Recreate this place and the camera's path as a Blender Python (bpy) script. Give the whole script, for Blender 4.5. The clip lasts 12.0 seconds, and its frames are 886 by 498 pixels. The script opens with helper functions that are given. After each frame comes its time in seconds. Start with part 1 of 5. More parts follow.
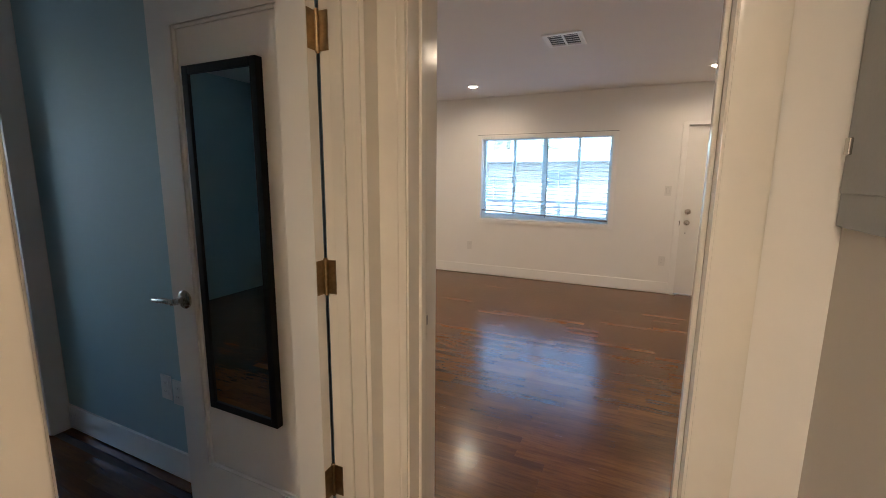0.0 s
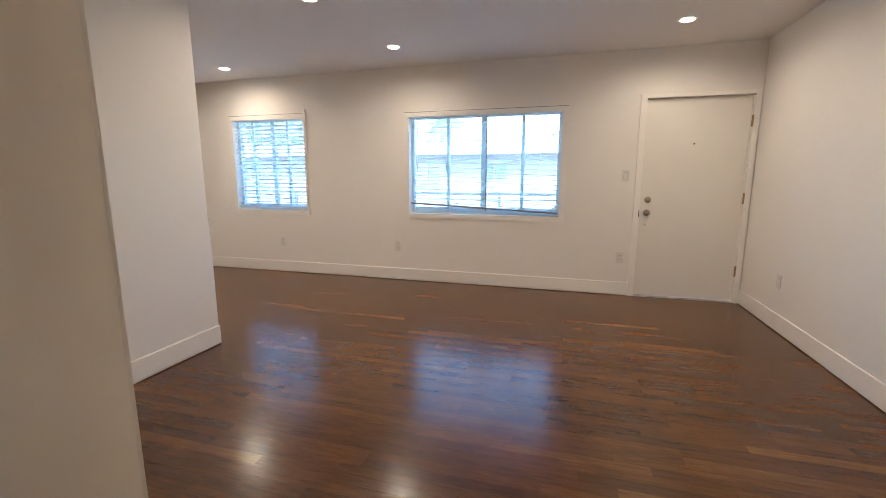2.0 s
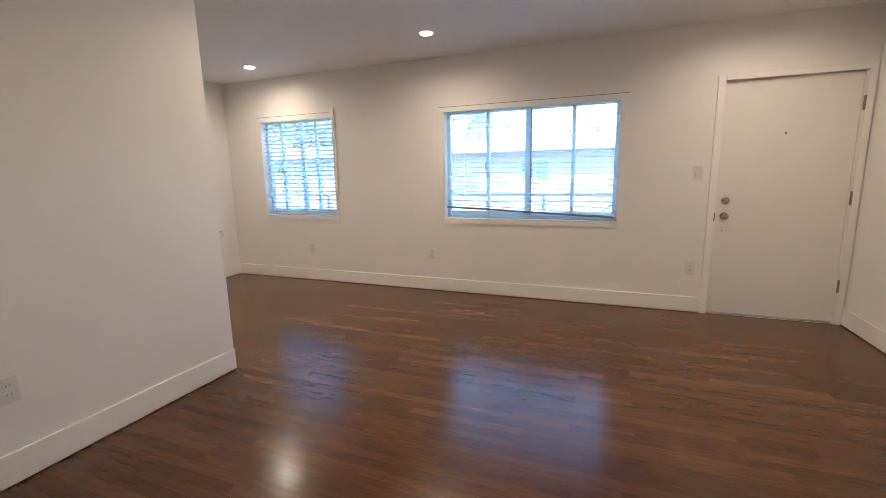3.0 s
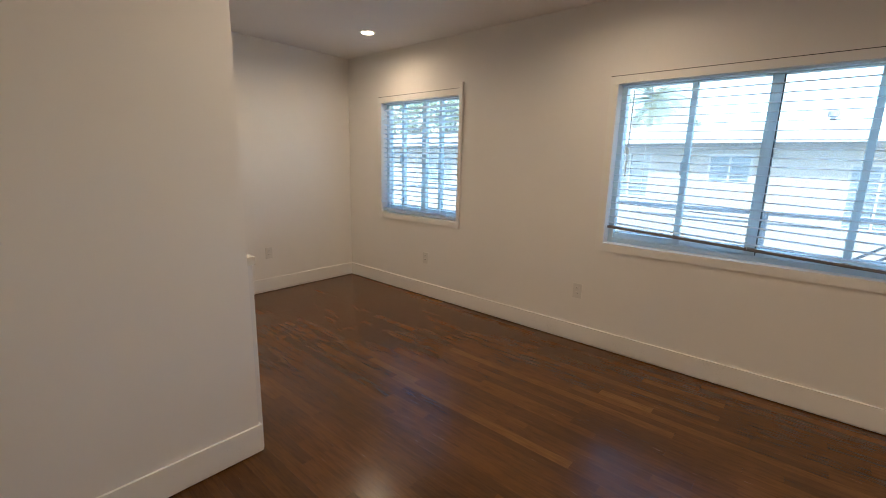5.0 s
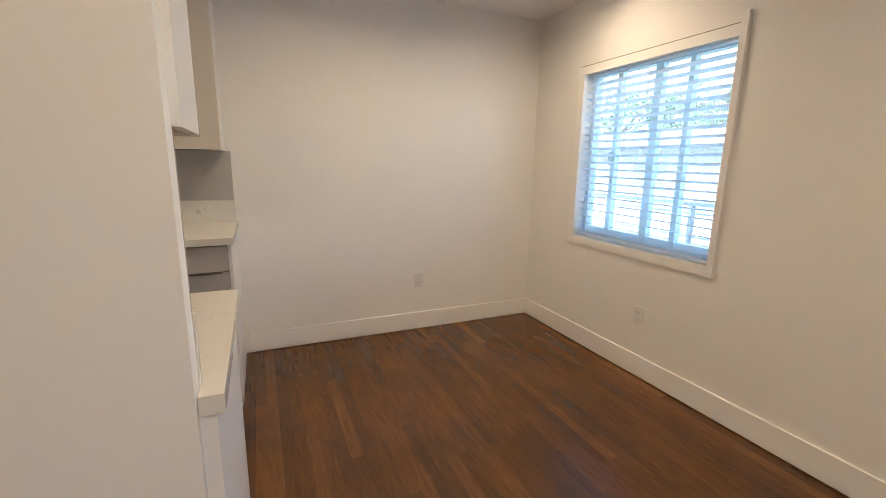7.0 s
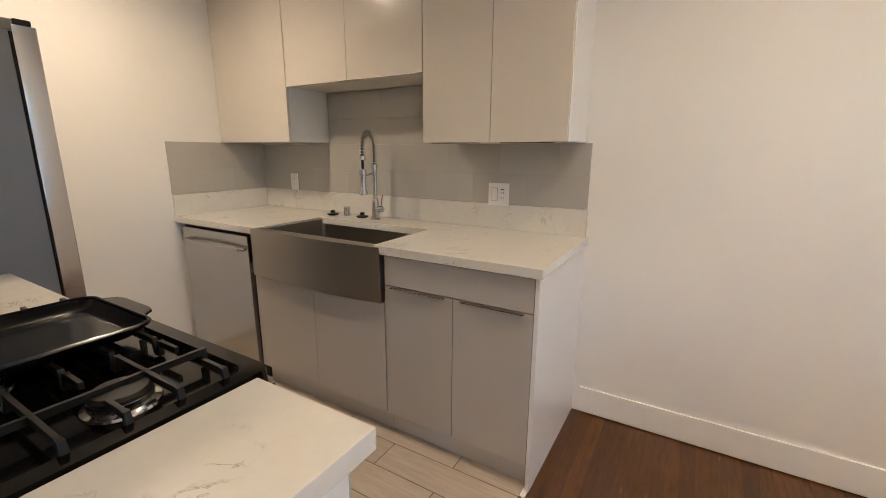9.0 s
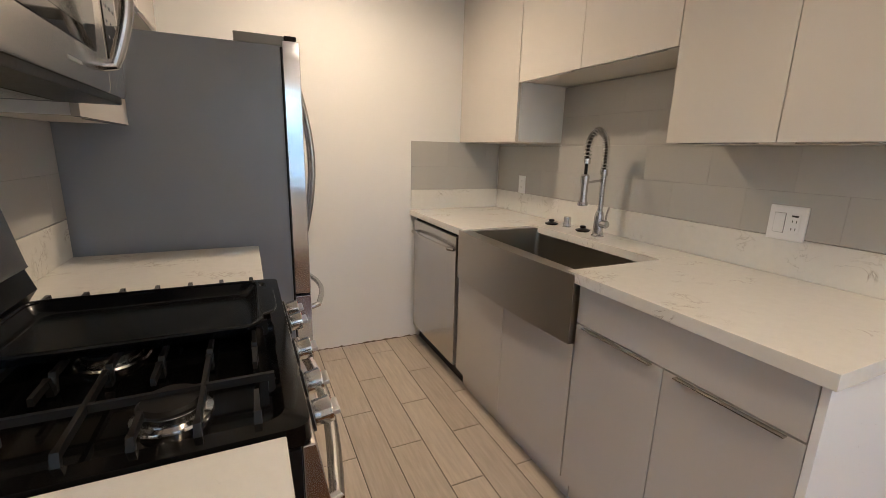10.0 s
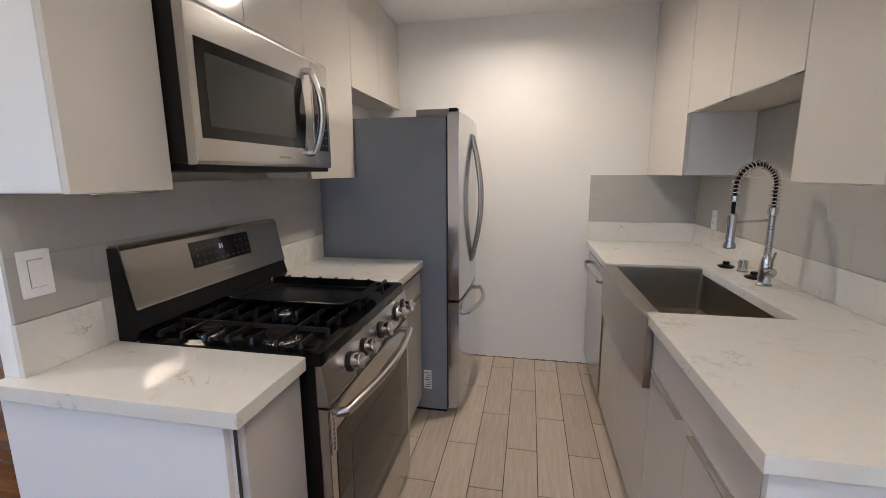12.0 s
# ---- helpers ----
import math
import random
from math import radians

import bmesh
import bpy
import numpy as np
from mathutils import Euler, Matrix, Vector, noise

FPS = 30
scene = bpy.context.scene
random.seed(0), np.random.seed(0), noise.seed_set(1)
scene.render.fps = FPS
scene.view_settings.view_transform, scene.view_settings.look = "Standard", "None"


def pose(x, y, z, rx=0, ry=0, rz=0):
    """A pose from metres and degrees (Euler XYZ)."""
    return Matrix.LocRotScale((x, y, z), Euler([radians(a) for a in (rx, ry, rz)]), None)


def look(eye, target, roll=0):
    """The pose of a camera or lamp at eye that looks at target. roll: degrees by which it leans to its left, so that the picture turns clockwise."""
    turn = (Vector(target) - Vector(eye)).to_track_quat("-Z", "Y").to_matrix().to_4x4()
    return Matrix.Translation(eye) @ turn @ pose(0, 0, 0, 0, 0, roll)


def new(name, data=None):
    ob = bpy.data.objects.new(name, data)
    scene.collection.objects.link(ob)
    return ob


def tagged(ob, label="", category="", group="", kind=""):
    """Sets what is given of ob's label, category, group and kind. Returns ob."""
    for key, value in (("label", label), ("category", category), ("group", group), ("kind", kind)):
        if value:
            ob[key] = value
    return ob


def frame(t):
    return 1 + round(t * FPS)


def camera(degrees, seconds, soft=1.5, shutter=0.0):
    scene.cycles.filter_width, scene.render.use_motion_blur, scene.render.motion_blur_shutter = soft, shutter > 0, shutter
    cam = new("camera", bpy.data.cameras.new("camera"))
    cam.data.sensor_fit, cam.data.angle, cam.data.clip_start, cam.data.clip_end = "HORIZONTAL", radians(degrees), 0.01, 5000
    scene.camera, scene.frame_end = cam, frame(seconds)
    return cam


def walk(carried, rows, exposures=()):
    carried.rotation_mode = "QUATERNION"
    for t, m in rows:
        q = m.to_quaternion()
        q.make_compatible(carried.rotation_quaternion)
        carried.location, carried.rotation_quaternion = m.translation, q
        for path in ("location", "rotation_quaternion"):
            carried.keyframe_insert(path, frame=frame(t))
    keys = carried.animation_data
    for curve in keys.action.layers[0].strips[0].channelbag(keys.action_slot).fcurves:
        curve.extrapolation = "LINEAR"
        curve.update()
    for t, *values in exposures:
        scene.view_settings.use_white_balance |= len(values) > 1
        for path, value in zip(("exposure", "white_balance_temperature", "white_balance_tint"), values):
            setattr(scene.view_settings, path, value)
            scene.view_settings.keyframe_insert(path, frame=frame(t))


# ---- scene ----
cam = camera(92.6, 12.0, 0.7)
PATH = [
    (0, (-0.016, 0.423, 1.364), (-0.845, 2.213, 1.035), 0.5),
    (0.5, (-0.087, 0.622, 1.361), (-0.837, 2.445, 1.02), 0.0),
    (1, (-0.156, 0.905, 1.33), (-0.827, 2.758, 0.991), -2.1),
    (1.5, (-0.21, 1.161, 1.29), (-0.81, 3.036, 0.936), -1.0),
    (2, (-0.288, 1.41, 1.229), (-0.84, 3.303, 0.895), -0.0),
    (2.5, (-0.304, 1.616, 1.276), (-0.876, 3.499, 0.916), -0.0),
    (2.7, (-0.354, 1.702, 1.261), (-0.982, 3.568, 0.907), -0.6),
    (4.3, (-0.704, 2.65, 1.316), (-1.8, 4.279, 0.935), 1.2),
    (4.5, (-0.748, 2.763, 1.34), (-1.93, 4.328, 0.95), 0.6),
    (5, (-0.956, 3.05, 1.355), (-2.24, 4.53, 0.954), 1.4),
    (5.5, (-1.191, 3.329, 1.33), (-2.574, 4.72, 0.938), 1.6),
    (6, (-1.44, 3.572, 1.324), (-3.019, 4.734, 0.931), 0.4),
    (6.5, (-1.673, 3.769, 1.309), (-3.413, 4.674, 0.914), 1.7),
    (6.7, (-1.817, 3.844, 1.324), (-3.569, 4.723, 0.927), 1.4),
    (8.3, (-2.607, 4.213, 1.314), (-4.544, 3.954, 0.888), 1.0),
    (8.5, (-2.726, 4.218, 1.316), (-4.634, 3.81, 0.878), 0.7),
    (9, (-2.981, 4.239, 1.328), (-4.657, 3.242, 0.884), 0.3),
    (9.5, (-3.2, 4.246, 1.352), (-4.417, 2.728, 0.89), 1.5),
    (10, (-3.38, 4.158, 1.326), (-4.199, 2.39, 0.875), 1.5),
    (10.5, (-3.51, 4.09, 1.349), (-4.024, 2.209, 0.904), 1.3),
    (11, (-3.647, 4.121, 1.353), (-3.754, 2.169, 0.931), 0.3),
    (11.5, (-3.825, 4.281, 1.389), (-3.483, 2.354, 0.979), 0.9),
    (12, (-3.97, 4.555, 1.406), (-3.578, 2.626, 1.054), -0.4),
]
# the clip's camera adapts its exposure on the way
EXPOSURE = [(0, 3.5, 5900), (1.5, 3.63, 5750), (2.5, 3.6, 5700), (4.5, 3.13, 6050), (5.5, 2.9, 6350), (6.0, 3.04, 6300), (6.5, 3.36, 6250), (8.5, 3.62, 6150), (9.5, 3.82, 5950), (10.5, 3.82, 5700), (12, 3.74, 5150)]
walk(cam, [(t, look(eye, target, roll)) for t, eye, target, roll in PATH], [(t, stops, kelvin, 10) for t, stops, kelvin in EXPOSURE])

# ---------------------------------------------------------------- world and lamps
CEIL = 2.448
world = bpy.data.worlds.new("sky")
scene.world = world
world.use_nodes = True
wn = world.node_tree.nodes
sky = wn.new("ShaderNodeTexSky")
sky.sky_type, sky.sun_disc = "NISHITA", False
sky.sun_elevation, sky.sun_rotation = radians(42), radians(165)
wn["Background"].inputs["Strength"].default_value = 0.15
world.node_tree.links.new(sky.outputs["Color"], wn["Background"].inputs["Color"])
sun = new("sun", bpy.data.lights.new("sun", "SUN"))
sun.data.energy, sun.data.angle, sun.data.color = 1.4, radians(0.5), (1.0, 0.95, 0.88)
sun.matrix_basis = look((3.5, -13.0, 14.0), (0.0, 0.0, 0.0))

LAMP_WARM = (1.0, 0.75, 0.50)
LIVING_W, KITCHEN_W, HALL_W = 1.9, 2.7, 6.2
# no lamp known at (-1.0, 2.75): added as fill; (-4.05, 4.46) is assumed
LAMPS = [(-2.06, 4.19, LIVING_W), (-1.0, 2.75, LIVING_W), (-1.935, 5.38, LIVING_W), (0.55, 5.365, LIVING_W), (0.52, 4.00, LIVING_W),
         (-4.10, 5.60, LIVING_W), (-4.05, 4.46, LIVING_W), (-3.86, 2.15, KITCHEN_W), (-0.2, -0.55, HALL_W)]
for lx, ly, watts in LAMPS:
    bulb = new("lamp", bpy.data.lights.new("lamp", "AREA"))
    bulb.data.shape, bulb.data.size, bulb.data.energy, bulb.data.color = "DISK", 0.085, watts, LAMP_WARM
    bulb.data.spread = radians({HALL_W: 160, KITCHEN_W: 158}.get(watts, 162))
    bulb.matrix_basis = look((lx, ly, CEIL - 0.012), (lx, ly + 0.0001, 0.0))


# ---------------------------------------------------------------- materials
def nodes_of(name):
    m = bpy.data.materials.new(name)
    m.use_nodes = True
    return m, m.node_tree.nodes, m.node_tree.links, m.node_tree.nodes["Principled BSDF"]


def ramp(n, stops):
    r = n.new("ShaderNodeValToRGB")
    els = r.color_ramp.elements
    while len(els) < len(stops):
        els.new(0.5)
    for e, (p, c) in zip(els, stops):
        e.position, e.color = p, (*c, 1)
    return r


def noise_of(n, l, scale, detail=3.0, rough=0.5, stretch=(1, 1, 1), offset=None):
    geo = n.new("ShaderNodeNewGeometry")
    mp = n.new("ShaderNodeMapping")
    mp.inputs["Scale"].default_value = stretch
    l.new(geo.outputs["Position"], mp.inputs["Vector"])
    if offset is not None:
        l.new(offset, mp.inputs["Location"])
    t = n.new("ShaderNodeTexNoise")
    t.inputs["Scale"].default_value, t.inputs["Detail"].default_value, t.inputs["Roughness"].default_value = scale, detail, rough
    l.new(mp.outputs["Vector"], t.inputs["Vector"])
    return t


def bump_from(n, l, b, height, strength, distance):
    bp = n.new("ShaderNodeBump")
    bp.inputs["Strength"].default_value, bp.inputs["Distance"].default_value = strength, distance
    l.new(height, bp.inputs["Height"])
    l.new(bp.outputs["Normal"], b.inputs["Normal"])
    return bp


def rough_from(n, l, b, fac, lo, hi):
    mr = n.new("ShaderNodeMapRange")
    mr.inputs["To Min"].default_value, mr.inputs["To Max"].default_value = lo, hi
    l.new(fac, mr.inputs["Value"])
    l.new(mr.outputs["Result"], b.inputs["Roughness"])


def coated(name, color, rough=0.5, vary=0.05, scale=3.0, bump=0.05, grain=220.0, metal=0.0, stretch=(1, 1, 1), coat=0.0, spread=0.12):
    """Paint, plastic, enamel or metal with soft blotches, uneven gloss and a fine relief."""
    m, n, l, b = nodes_of(name)
    big = noise_of(n, l, scale, 4.0, 0.6)
    lo = tuple(max(0, c * (1 - vary)) for c in color)
    hi = tuple(min(1, c * (1 + vary)) for c in color)
    r = ramp(n, [(0.3, lo), (0.7, hi)])
    l.new(big.outputs["Fac"], r.inputs["Fac"])
    l.new(r.outputs["Color"], b.inputs["Base Color"])
    fine = noise_of(n, l, grain, 2.0, 0.6, stretch)
    mix = n.new("ShaderNodeMath")
    mix.operation = "ADD"
    l.new(big.outputs["Fac"], mix.inputs[0])
    l.new(fine.outputs["Fac"], mix.inputs[1])
    half = n.new("ShaderNodeMath")
    half.operation = "MULTIPLY"
    half.inputs[1].default_value = 0.5
    l.new(mix.outputs["Value"], half.inputs[0])
    rough_from(n, l, b, half.outputs["Value"], max(0.02, rough - spread), min(1, rough + spread))
    if bump:
        bump_from(n, l, b, fine.outputs["Fac"], bump, 0.001)
    b.inputs["Metallic"].default_value = metal
    b.inputs["Coat Weight"].default_value = coat
    b.inputs["Coat Roughness"].default_value = 0.06
    return m


def rand_of(n, joined):
    if joined:
        return n.new("ShaderNodeNewGeometry").outputs["Random Per Island"]
    return n.new("ShaderNodeObjectInfo").outputs["Random"]


def offset_of(n, l, rnd, amount):
    k = n.new("ShaderNodeMath")
    k.operation = "MULTIPLY"
    k.inputs[1].default_value = amount
    l.new(rnd, k.inputs[0])
    c = n.new("ShaderNodeCombineXYZ")
    for axis in "XYZ":
        l.new(k.outputs["Value"], c.inputs[axis])
    return c.outputs["Vector"]


def oak(name, joined):
    """Dark-stained oak strip with open grain, worn satin lacquer."""
    m, n, l, b = nodes_of(name)
    rnd = rand_of(n, joined)
    off = offset_of(n, l, rnd, 37.0)
    grain = noise_of(n, l, 14.0, 6.0, 0.62, (0.55, 5.0, 1.0), off)
    streak = noise_of(n, l, 60.0, 3.0, 0.6, (0.35, 6.0, 1.0), off)
    patch = noise_of(n, l, 1.6, 4.0, 0.6)
    tone = ramp(n, [(0.0, (0.085, 0.0325, 0.0072)), (0.25, (0.103, 0.0405, 0.0092)), (0.75, (0.122, 0.0490, 0.0113)), (0.93, (0.148, 0.0610, 0.0148)), (1.0, (0.198, 0.0860, 0.0230))])
    l.new(rnd, tone.inputs["Fac"])
    dark = ramp(n, [(0.30, (0.70, 0.66, 0.64)), (0.50, (1, 1, 1)), (0.75, (1.24, 1.22, 1.18))])
    l.new(grain.outputs["Fac"], dark.inputs["Fac"])
    pore = ramp(n, [(0.34, (0.84, 0.81, 0.79)), (0.46, (1, 1, 1))])
    l.new(streak.outputs["Fac"], pore.inputs["Fac"])
    wear = ramp(n, [(0.33, (0.74, 0.72, 0.70)), (0.66, (1.18, 1.16, 1.12))])
    l.new(patch.outputs["Fac"], wear.inputs["Fac"])
    spots = noise_of(n, l, 3.4, 5.0, 0.65, (0.8, 2.2, 1.0))
    stain = ramp(n, [(0.66, (1, 1, 1)), (0.74, (0.58, 0.54, 0.52))])
    l.new(spots.outputs["Fac"], stain.inputs["Fac"])
    col = tone.outputs["Color"]
    for other in (dark, pore, wear, stain):
        mx = n.new("ShaderNodeMix")
        mx.data_type, mx.blend_type = "RGBA", "MULTIPLY"
        mx.inputs["Factor"].default_value = 1.0
        l.new(col, mx.inputs["A"])
        l.new(other.outputs["Color"], mx.inputs["B"])
        col = mx.outputs["Result"]
    l.new(col, b.inputs["Base Color"])
    rough_from(n, l, b, grain.outputs["Fac"], 0.14, 0.33)
    bump_from(n, l, b, grain.outputs["Fac"], 0.12, 0.0010)
    b.inputs["Specular IOR Level"].default_value = 0.40
    b.inputs["Coat Weight"].default_value = 0.12
    b.inputs["Coat Roughness"].default_value = 0.12
    return m


def porcelain(name):
    """Greige wood-look porcelain floor tile."""
    m, n, l, b = nodes_of(name)
    rnd = rand_of(n, False)
    off = offset_of(n, l, rnd, 23.0)
    grain = noise_of(n, l, 9.0, 5.0, 0.6, (7.0, 0.6, 1.0), off)
    tone = ramp(n, [(0.0, (0.45, 0.38, 0.305)), (1.0, (0.55, 0.47, 0.38))])
    l.new(rnd, tone.inputs["Fac"])
    lines = ramp(n, [(0.3, (0.86, 0.85, 0.83)), (0.7, (1.1, 1.1, 1.1))])
    l.new(grain.outputs["Fac"], lines.inputs["Fac"])
    mx = n.new("ShaderNodeMix")
    mx.data_type, mx.blend_type = "RGBA", "MULTIPLY"
    mx.inputs["Factor"].default_value = 1.0
    l.new(tone.outputs["Color"], mx.inputs["A"])
    l.new(lines.outputs["Color"], mx.inputs["B"])
    l.new(mx.outputs["Result"], b.inputs["Base Color"])
    rough_from(n, l, b, grain.outputs["Fac"], 0.30, 0.5)
    bump_from(n, l, b, grain.outputs["Fac"], 0.08, 0.001)
    return m


def splash_tile(name):
    m, n, l, b = nodes_of(name)
    rnd = rand_of(n, False)
    blot = noise_of(n, l, 5.0, 4.0, 0.6)
    tone = ramp(n, [(0.0, (0.450, 0.434, 0.398)), (1.0, (0.474, 0.458, 0.420))])
    l.new(rnd, tone.inputs["Fac"])
    l.new(tone.outputs["Color"], b.inputs["Base Color"])
    rough_from(n, l, b, blot.outputs["Fac"], 0.15, 0.26)
    wave = noise_of(n, l, 16.0, 2.0, 0.5)
    bump_from(n, l, b, wave.outputs["Fac"], 0.05, 0.003)
    return m


def quartz(name, low, high):
    """White quartz with sparse grey-brown veins."""
    m, n, l, b = nodes_of(name)
    warp = noise_of(n, l, 9.0, 6.0, 0.58)
    warp.inputs["Distortion"].default_value = 1.8
    vein = ramp(n, [(0.455, (0.705, 0.682, 0.625)), (0.490, (0.58, 0.545, 0.485)), (0.500, (0.36, 0.325, 0.275)), (0.512, (0.705, 0.682, 0.625))])
    l.new(warp.outputs["Fac"], vein.inputs["Fac"])
    gate = noise_of(n, l, 6.5, 2.0, 0.5)
    g = ramp(n, [(0.55, (0, 0, 0)), (0.66, (0.95, 0.95, 0.95))])
    l.new(gate.outputs["Fac"], g.inputs["Fac"])
    speck = noise_of(n, l, 30.0, 4.0, 0.7)
    base = ramp(n, [(0.3, (0.685, 0.662, 0.605)), (0.7, (0.72, 0.697, 0.642))])
    l.new(speck.outputs["Fac"], base.inputs["Fac"])
    mx = n.new("ShaderNodeMix")
    mx.data_type = "RGBA"
    l.new(g.outputs["Color"], mx.inputs["Factor"])
    l.new(base.outputs["Color"], mx.inputs["A"])
    l.new(vein.outputs["Color"], mx.inputs["B"])
    l.new(mx.outputs["Result"], b.inputs["Base Color"])
    rough_from(n, l, b, speck.outputs["Fac"], low, high)
    b.inputs["Specular IOR Level"].default_value = 0.40
    return m


def brushed(name, color, rough, stretch, vary=0.02):
    return coated(name, color, rough, vary, 2.5, 0.010, 900.0, 1.0, stretch, 0.0, 0.02)


def glass(name, tint=(1, 1, 1), haze=0.0):
    """Window glass with glare haze put in as a layer that scatters daylight."""
    m, n, l, b = nodes_of(name)
    clear = n.new("ShaderNodeBsdfTransparent")
    clear.inputs["Color"].default_value = (*tint, 1)
    gloss = n.new("ShaderNodeBsdfGlossy")
    gloss.inputs["Roughness"].default_value = 0.02
    lw = n.new("ShaderNodeLayerWeight")
    lw.inputs["Blend"].default_value = 0.5
    steep = n.new("ShaderNodeMath")
    steep.operation = "POWER"
    steep.inputs[1].default_value = 5.0
    l.new(lw.outputs["Facing"], steep.inputs[0])
    mr = n.new("ShaderNodeMapRange")
    mr.inputs["To Min"].default_value, mr.inputs["To Max"].default_value = 0.04, 1.0
    l.new(steep.outputs["Value"], mr.inputs["Value"])
    mix = n.new("ShaderNodeMixShader")
    l.new(mr.outputs["Result"], mix.inputs["Fac"])
    l.new(clear.outputs["BSDF"], mix.inputs[1])
    l.new(gloss.outputs["BSDF"], mix.inputs[2])
    veil = n.new("ShaderNodeBsdfTranslucent")
    veil.inputs["Color"].default_value = (0.86, 0.97, 0.98, 1)
    mottle = noise_of(n, l, 3.0, 4.0, 0.6)
    share = n.new("ShaderNodeMapRange")
    share.inputs["To Min"].default_value, share.inputs["To Max"].default_value = haze * 0.6, haze * 1.4
    l.new(mottle.outputs["Fac"], share.inputs["Value"])
    hazed = n.new("ShaderNodeMixShader")
    l.new(share.outputs["Result"], hazed.inputs["Fac"])
    l.new(mix.outputs["Shader"], hazed.inputs[1])
    l.new(veil.outputs["BSDF"], hazed.inputs[2])
    l.new(hazed.outputs["Shader"], n["Material Output"].inputs["Surface"])
    return m


def glowing(name, color, strength):
    m, n, l, b = nodes_of(name)
    b.inputs["Base Color"].default_value = (0.9, 0.9, 0.88, 1)
    b.inputs["Emission Color"].default_value = (*color, 1)
    b.inputs["Emission Strength"].default_value = strength
    return m


def translucent(name, color, share):
    """Thin white slat that lets some daylight through."""
    m = coated(name, color, 0.42, 0.02)
    n, l = m.node_tree.nodes, m.node_tree.links
    back = n.new("ShaderNodeBsdfTranslucent")
    back.inputs["Color"].default_value = (*color, 1)
    mix = n.new("ShaderNodeMixShader")
    mix.inputs["Fac"].default_value = share
    l.new(n["Principled BSDF"].outputs["BSDF"], mix.inputs[1])
    l.new(back.outputs["BSDF"], mix.inputs[2])
    l.new(mix.outputs["Shader"], n["Material Output"].inputs["Surface"])
    return m


def leafy(name, dark, light):
    m, n, l, b = nodes_of(name)
    r = ramp(n, [(0.0, dark), (1.0, light)])
    l.new(rand_of(n, True), r.inputs["Fac"])
    l.new(r.outputs["Color"], b.inputs["Base Color"])
    b.inputs["Roughness"].default_value = 0.5
    return m


def duller(m, level):
    """Lowers how strongly a dark surface mirrors the room."""
    m.node_tree.nodes["Principled BSDF"].inputs["Specular IOR Level"].default_value = level
    return m


WALL = coated("wall_paint", (0.84, 0.822, 0.787), 0.62, 0.015, 1.2, 0.10, 260.0)
# cream for the east hall wall, darkened to offset the strong hall lamp
HALLDIMMED = coated("hall_cream_dimmed", (0.48, 0.42, 0.335), 0.5, 0.02, 1.2, 0.10, 260.0)
CEILING = coated("ceiling_paint", (0.84, 0.828, 0.81), 0.75, 0.015, 1.0, 0.10, 260.0)
TRIM = coated("trim_enamel", (0.88, 0.865, 0.83), 0.30, 0.02, 2.0, 0.04, 90.0)
JAMB = coated("jamb_gloss_enamel", (0.80, 0.765, 0.69), 0.20, 0.035, 5.0, 0.10, 45.0)
DOORPAINT = coated("door_paint", (0.82, 0.80, 0.755), 0.34, 0.02, 2.0, 0.06, 120.0)
OAK, OAKJ = oak("stained_oak", False), oak("stained_oak_field", True)
SUBFLOOR = coated("subfloor", (0.05, 0.024, 0.010), 0.7)
PORCELAIN = porcelain("porcelain_tile")
GROUT = coated("grout", (0.085, 0.07, 0.055), 0.85, 0.1, 12.0)
CAULK = coated("old_caulk", (0.16, 0.11, 0.075), 0.8, 0.3, 40.0)
SPLASH = splash_tile("splash_tile")
SPLASHGROUT = coated("splash_grout", (0.42, 0.40, 0.365), 0.8)
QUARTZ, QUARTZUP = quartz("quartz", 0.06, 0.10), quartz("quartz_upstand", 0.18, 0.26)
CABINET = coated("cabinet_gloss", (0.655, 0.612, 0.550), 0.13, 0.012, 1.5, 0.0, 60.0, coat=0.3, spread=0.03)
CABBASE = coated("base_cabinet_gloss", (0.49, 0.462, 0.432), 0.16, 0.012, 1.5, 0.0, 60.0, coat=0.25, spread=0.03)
CABSIDE = coated("cabinet_side", (0.77, 0.765, 0.75), 0.32, 0.015, 1.5, 0.02, 90.0)
CABIN = coated("cabinet_underside", (0.62, 0.57, 0.50), 0.5, 0.03)
STEEL = brushed("brushed_steel", (0.55, 0.53, 0.50), 0.24, (1, 0.012, 1))
STEELV = brushed("brushed_steel_upright", (0.53, 0.52, 0.51), 0.25, (1, 1, 0.012))
DOORSTEEL = brushed("smooth_door_steel", (0.58, 0.59, 0.61), 0.13, (1, 1, 0.012))
CHROME = coated("chrome", (0.62, 0.61, 0.59), 0.16, 0.03, 6.0, 0.0, 90.0, 1.0, spread=0.05)
NICKEL = coated("satin_nickel", (0.50, 0.455, 0.40), 0.27, 0.06, 20.0, 0.02, 200.0, 1.0)
FRIDGESIDE = coated("appliance_grey", (0.215, 0.232, 0.265), 0.28, 0.03, 1.5, 0.12, 420.0)
ENAMEL = coated("black_enamel", (0.0035, 0.0034, 0.0035), 0.09, 0.1, 5.0, 0.01, 60.0, spread=0.05)
IRON = coated("cast_iron", (0.011, 0.0105, 0.010), 0.42, 0.15, 9.0, 0.2, 320.0)
GRIDDLE = coated("griddle_coating", (0.003, 0.0034, 0.0042), 0.20, 0.1, 7.0, 0.015, 260.0)
BLACK = coated("black_plastic", (0.0045, 0.0045, 0.0048), 0.38, 0.1)
DARKGLASS = coated("dark_glass", (0.003, 0.003, 0.0032), 0.06, 0.05, 4.0, 0.0, spread=0.03)
